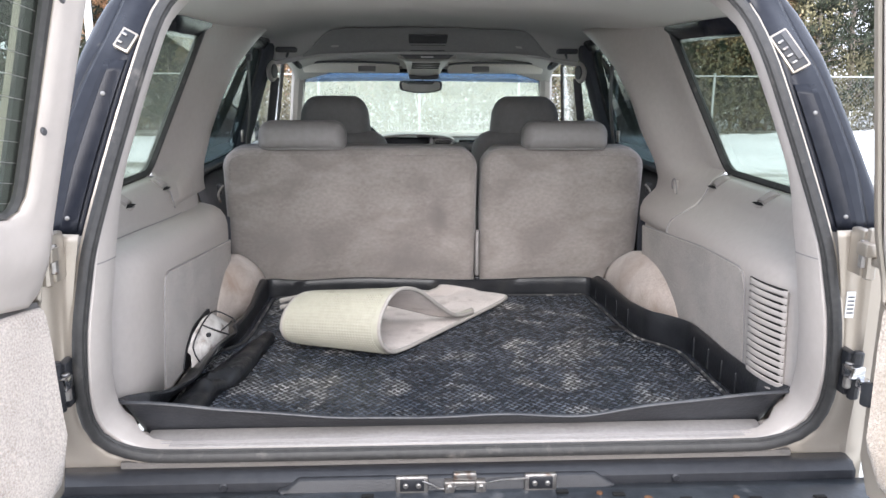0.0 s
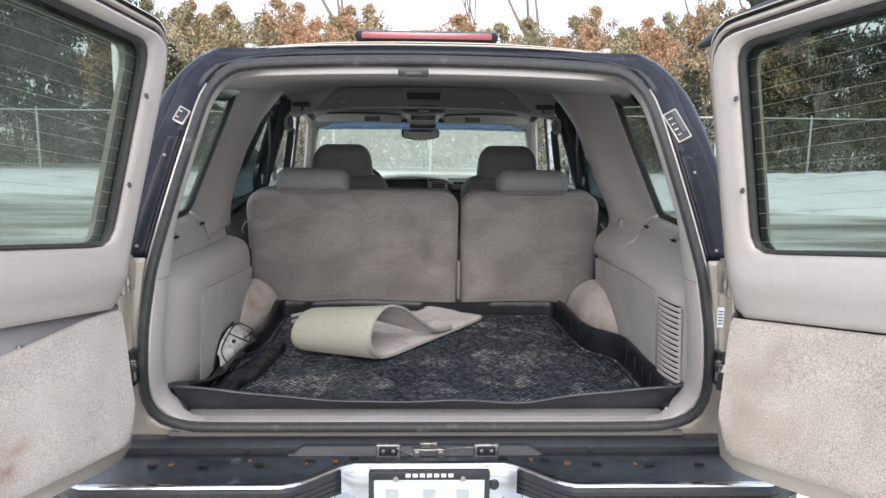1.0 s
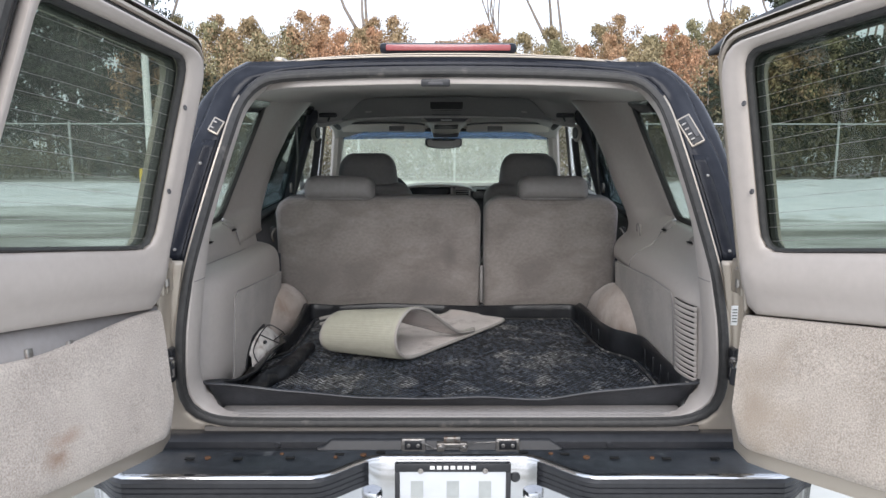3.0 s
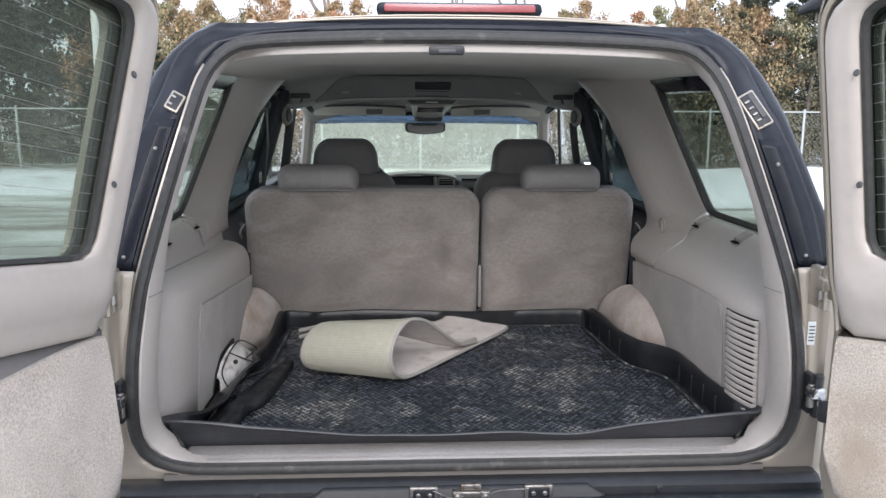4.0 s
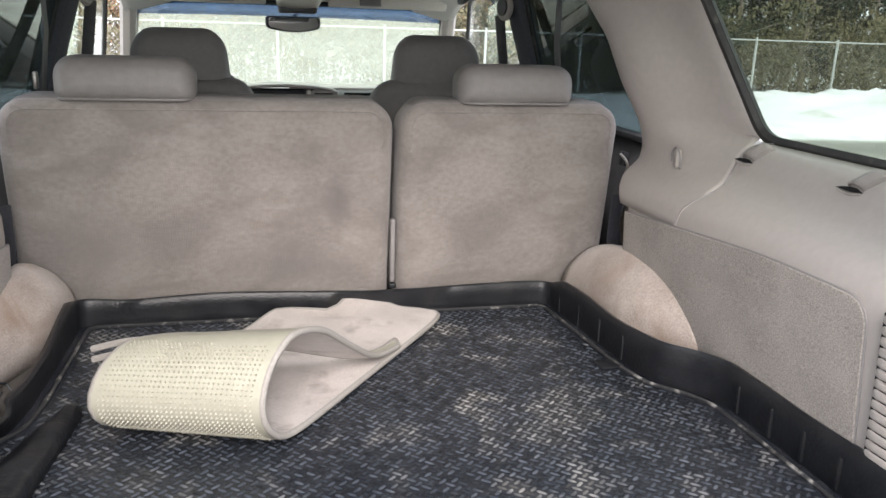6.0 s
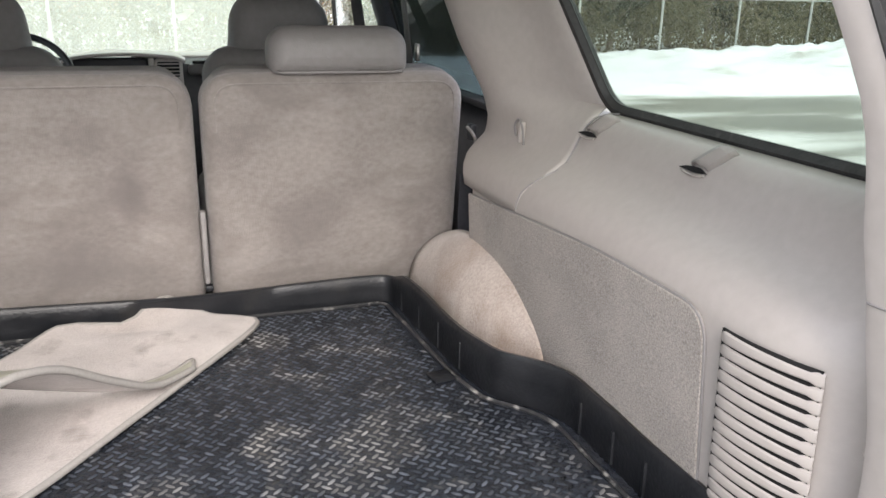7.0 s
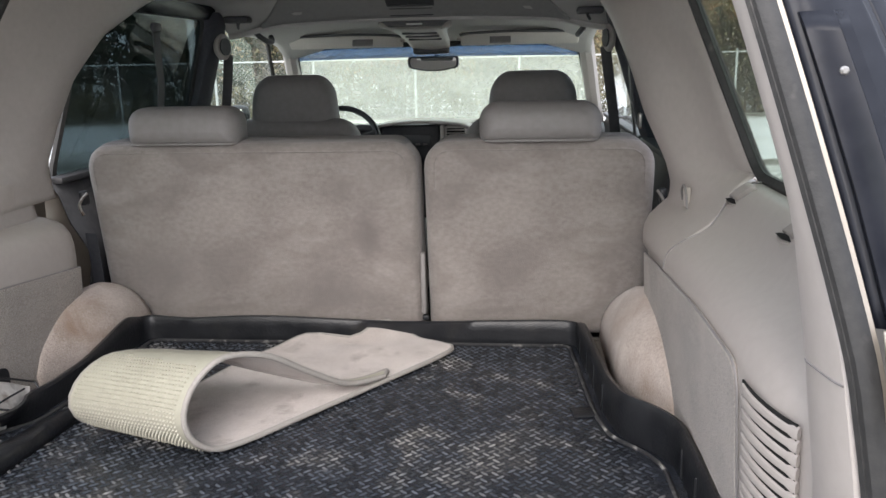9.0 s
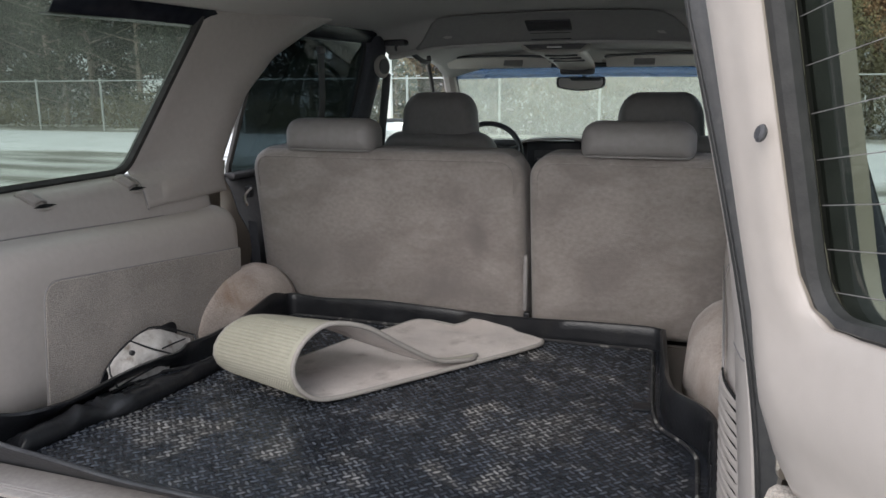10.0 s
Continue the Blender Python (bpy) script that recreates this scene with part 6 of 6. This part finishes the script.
def build_liner():
    t = thing("cargo_liner", "dusty black rubber cargo tray with diamond tread and raised rim", "cargo liner", (0, 0.7, 0.79))
    O = Vector((0, 0.7, 0.79))
    L = lambda x, y, z: (x - O.x, y - O.y, z - O.z)
    ring = round_poly(LINER, 0.03, 4)
    part("tray_floor", Geo().prism(ring, lambda p, d: L(p[0], p[1], d), 0.788, FLOOR), TRAYFLOOR, t)
    # rim: height and lean vary round the tray
    n = len(ring)
    dense = []
    for i in range(n):
        a, b = Vector(ring[i]), Vector(ring[(i + 1) % n])
        k = max(1, int((b - a).length / 0.03))
        dense += [a.lerp(b, j / k) for j in range(k)]
    rows = [[] for _ in range(6)]
    m = len(dense)
    for i, p in enumerate(dense):
        tng = (dense[(i + 2) % m] - dense[i - 2]).normalized()
        out = Vector((-tng.y, tng.x)) * 1.0
        near = smooth(0.20, 0.115, p.y)
        left = smooth(-0.55, -0.62, p.x)
        front = smooth(1.15, 1.25, p.y)
        h = 0.092 - 0.038 * left * smooth(0.125, 0.24, p.y) * (1 - smooth(0.9, 1.15, p.y)) - 0.028 * front - 0.036 * near * (1 - smooth(0.25, 0.72, abs(p.x))) + 0.010 * near * smooth(0.5, 0.74, abs(p.x)) + 0.010 * noise.noise((p.x * 5, p.y * 5, 0)) + 0.012 * near * noise.noise((p.x * 3.0, 9, 0))
        wob = 0.010 * noise.noise((p.x * 6, p.y * 6, 4))
        for r, (o, hh) in zip(rows, ((0.0, 0.0), (0.0, 0.02), (-0.003 + wob * 0.3, 0.55), (-0.006 + wob * 0.5, 0.93), (-0.002 + wob * 0.5, 1.0), (0.006 + wob * 0.5, 0.97))):
            lean_out = near * 0.055 * hh
            lean_in = 0.075 * left * smooth(0.15, 0.34, p.y) * (1 - smooth(0.64, 0.74, p.y)) * hh
            q = p + out * (o + 0.004 * hh) + Vector((0.040 * math.copysign(near, p.x) * smooth(0.6, 0.75, abs(p.x)) * hh + lean_in, -lean_out))
            r.append(L(q.x, q.y, FLOOR + h * hh))
    rim = part("rim", Geo().grid(rows, cu=True), (RUBBER, LIP), t, "raised flexible rim, dusty and coloured with sky sheen along the sill", solid=0.005, sharp=50)
    # the faces along the sill take the lip colour with its painted sheen
    for f in rim.data.polygons:
        f.material_index = int(f.center.y < 0.17 - O.y)
    # ribs on the rim along the wheel arch
    for x, y in ((0.590, 1.17), (0.599, 1.06), (0.607, 0.95), (0.616, 0.84), (0.730, 0.55), (0.733, 0.45), (0.735, 0.36), (0.736, 0.27)):
        for s in (1,):
            part("rim_rib", Geo().box(L(s * x, y, FLOOR + 0.034), (0.012, 0.008, 0.062), 0.004), RUBBER, t)
    part("tread_border", Geo().tube([L(x * 0.965, lerp(0.7, y, 0.965), FLOOR + 0.002) for x, y in ring], 0.005, 5, closed=True), SCUFF, t)
    part("patch", Geo().box(L(0.575, 0.825, FLOOR + 0.003), (0.055, 0.045, 0.004), 0.001, rot=(0, 0, 8)), RUBBER, t, "plain square in the tread")
    # diamond tread: short raised bars in crossing pairs
    g = Geo()
    inset = [(x * 0.945, lerp(0.7, y, 0.945)) for x, y in LINER]
    p = 0.0205
    j = 0
    y = 0.16
    while y < 1.24:
        i = 0
        x = -0.72
        while x < 0.72:
            hx, hy = x + (p * 0.5 if j % 2 else 0), y
            if inside(inset, hx, hy) and not (abs(hx - 0.575) < 0.03 and abs(hy - 0.825) < 0.027):
                a = radians(42 if j % 2 else -42)
                c, s = math.cos(a), math.sin(a)
                l, w, h = 0.0104, 0.0034, 0.0024
                q = [(-l, 0, 0), (-l * 0.45, -w, 0), (l * 0.45, -w, 0), (l, 0, 0), (l * 0.45, w, 0), (-l * 0.45, w, 0), (-l * 0.5, 0, h), (l * 0.5, 0, h)]
                g.add([L(hx + c * u - s * v, hy + s * u + c * v, FLOOR + z + 0.0002) for u, v, z in q], [(0, 1, 6), (1, 2, 7, 6), (2, 3, 7), (3, 4, 7), (4, 5, 6, 7), (5, 0, 6)])
            x += p
            i += 1
        y += p * 0.60
        j += 1
    part("tread", g, TREAD, t, "dusty raised diamond tread", kind="stuff", sharp=80)
    # a fold of the left rim lying in the tray
    near = spline([(-0.640, 0.150, 0), (-0.626, 0.216, 0), (-0.612, 0.330, 0), (-0.574, 0.405, 0), (-0.560, 0.50, 0), (-0.545, 0.66, 0), (-0.538, 0.755, 0)], 48)
    far = spline([(-0.715, 0.165, 0), (-0.708, 0.24, 0), (-0.698, 0.34, 0), (-0.684, 0.41, 0), (-0.655, 0.50, 0), (-0.610, 0.66, 0), (-0.572, 0.775, 0)], 48)
    rows = []
    for i, (a, b) in enumerate(zip(near, far)):
        v = i / 47
        row = []
        for f, z in ((0.0, 0.802), (0.02, 0.818), (0.05, 0.829), (0.12, 0.833), (0.25, 0.834), (0.40, 0.832), (0.55, 0.829), (0.7, 0.824), (0.85, 0.817), (0.97, 0.812), (1.0, 0.804)):
            q = a.lerp(b, f)
            k = 1.3 * noise.noise((q.x * 22, q.y * 14, 2)) + 1.4 * (0.35 - abs(noise.noise((q.x * 30 + q.y * 9, q.y * 20, 7)))) + 0.6 * noise.noise((q.x * 50, q.y * 40, 4))
            crease = 0.013 * math.exp(-((q.y - 0.385 + (f - 0.5) * 0.08) / 0.012) ** 2) - 0.010 * math.exp(-((q.y - 0.345 + (f - 0.5) * 0.06) / 0.016) ** 2) + 0.008 * math.exp(-((q.y - 0.30 - f * 0.05) / 0.012) ** 2)
            up = smooth(0.806, 0.828, z)
            row.append(L(q.x, q.y, lerp(0.804, z, smooth(0.0, 0.05, v) * (1 - 0.5 * smooth(0.94, 1, v))) + (0.005 * k + crease) * up))
        rows.append(row)
    part("folded_rim", Geo().grid(rows), RUBBER, t, "rim folded over and creased", solid=0.005, sharp=50)


def build_mat():
    """A carpet floor mat with one end curled back over itself."""
    t = thing("floor_mat", "beige carpet car mat curled over with its nibbed rubber back showing", "floor mat", (-0.199, 0.532, FLOOR + 0.003))
    A, Lx = Vector((-0.81, 0.586, 0)), Vector((0.586, 0.81, 0))

    def profile(v):
        """The section at v along the curl: far end lower than the near one."""
        h = lerp(0.205, 0.165, v)
        tip = 0.797 - 0.03 * v
        end = lerp(0.52, 0.55, v)
        k = -0.085 * v
        return spline([(tip, 0.004, 0), (tip * 0.7, 0.003, 0), (0.30, 0.003, 0), (0.12 + 0.6 * k, 0.004, 0), (0.045 + k, 0.018, 0), (k, h * 0.30, 0), (k - 0.010, h * 0.55, 0), (0.014 + k, h * 0.80, 0),
                       (0.058 + k, h * 0.96, 0), (0.108 + 0.9 * k, h, 0), (0.20 + 0.6 * k, h * 0.86, 0), (0.305 + 0.3 * k, h * 0.52, 0), (0.41, h * 0.22, 0), (end, 0.026, 0)], 64)

    def sheet(off):
        rows = []
        for k in range(25):
            v = k / 24
            pr = profile(v)
            row = []
            for i, p in enumerate(pr):
                a, b = pr[max(0, i - 1)], pr[min(63, i + 1)]
                tg = (b - a).normalized()
                nrm = Vector((tg.y, -tg.x))
                s, z = p.x + nrm.x * off, p.y + nrm.y * off
                wv = 0.385 * v
                # rounded corners at the flat end
                c = 0.80 + 0.20 * math.sqrt(1 - (1 - min(1.0, i / 6)) ** 2)
                wv = lerp(0.19, wv, c) * lerp(1, 0.07, smooth(40, 61, i)) * lerp(1, 0.77, smooth(12, 28, i)) * (1 - 0.34 * smooth(0.605, 0.665, s) if i < 26 else 1)
                z += 0.010 * noise.noise((s * 5, v * 3, 1)) * smooth(0.1, 0.3, abs(s - 0.35)) * (1 if i < 20 else 0.4) * smooth(0, 0.2, v)
                if i < 16:
                    z += 0.026 * smooth(0.64, 0.77, s) * smooth(0.45, 1, v) + 0.010 * smooth(0.7, 1, v) * smooth(0.47, 0.58, s)
                q = A * wv + Lx * s
                row.append((q.x, q.y, max(z, 0.001) if off == 0 else max(z, 0.001)))
            rows.append(row)
        return rows

    outer, inner = sheet(0.0), sheet(0.011)
    part("backing", Geo().grid(outer), MATBACK, t, "nibbed rubber backing, the light's yellow cast in its colour", sharp=80)
    part("carpet", Geo().grid(inner), MATCARP, t, "worn beige carpet face", sharp=80)
    ring = lambda R: R[0] + [r[-1] for r in R[1:-1]] + list(reversed(R[-1])) + [r[0] for r in reversed(R[1:-1])]
    a, b = ring(outer), ring(inner)
    mid = [tuple((Vector(p) + Vector(q)) / 2) for p, q in zip(a, b)]
    part("binding", Geo().tube(mid, 0.0068, 6, closed=True), MATEDGE, t, "rounded bound edge", sharp=80)
    g = Geo()
    for k in range(2, 34):
        v = k / 35
        pr = profile(v)
        run, due = 0.0, 0.0
        for i in range(21, 41):
            step = (pr[i + 1] - pr[i]).length
            tg = (pr[i + 1] - pr[i - 1]).normalized()
            nrm = Vector((-tg.y, tg.x))
            n3, t3 = Lx * nrm.x + Vector((0, 0, nrm.y)), Lx * tg.x + Vector((0, 0, tg.y))
            while due < run + step:
                p = pr[i].lerp(pr[i + 1], (due - run) / step)
                c = A * (0.296 * v * lerp(1, 0.07, smooth(40, 61, i + (due - run) / step))) + Lx * p.x + Vector((0, 0, p.y))
                r, h = 0.0028, 0.0046
                g.add([c + A * r, c + t3 * r, c - A * r, c - t3 * r, c + n3 * h], [(0, 1, 4), (1, 2, 4), (2, 3, 4), (3, 0, 4)])
                due += 0.0090
            run += step
    part("nib_pattern", g, MATBACK, t, kind="stuff", sharp=30)
    # two bound edges of the folded corner poking out behind the curl
    for dz in (0.0, -0.022):
        part("folded_edge", Geo().tube(spline([(-0.20, 0.27, 0.130 + dz), (-0.26, 0.285, 0.122 + dz), (-0.325, 0.30, 0.104 + dz)], 8), 0.007, 6), MATEDGE, t)


build_rear_door(1, 113.5, 9.5, (0.808, -0.196, 1.179), 0.0)
build_rear_door(-1, 100.6, 8.7, (0.847, -0.134, 1.179), 0.06)
build_bumper()
build_front()
build_seats()
build_belts()
build_liner()
build_mat()
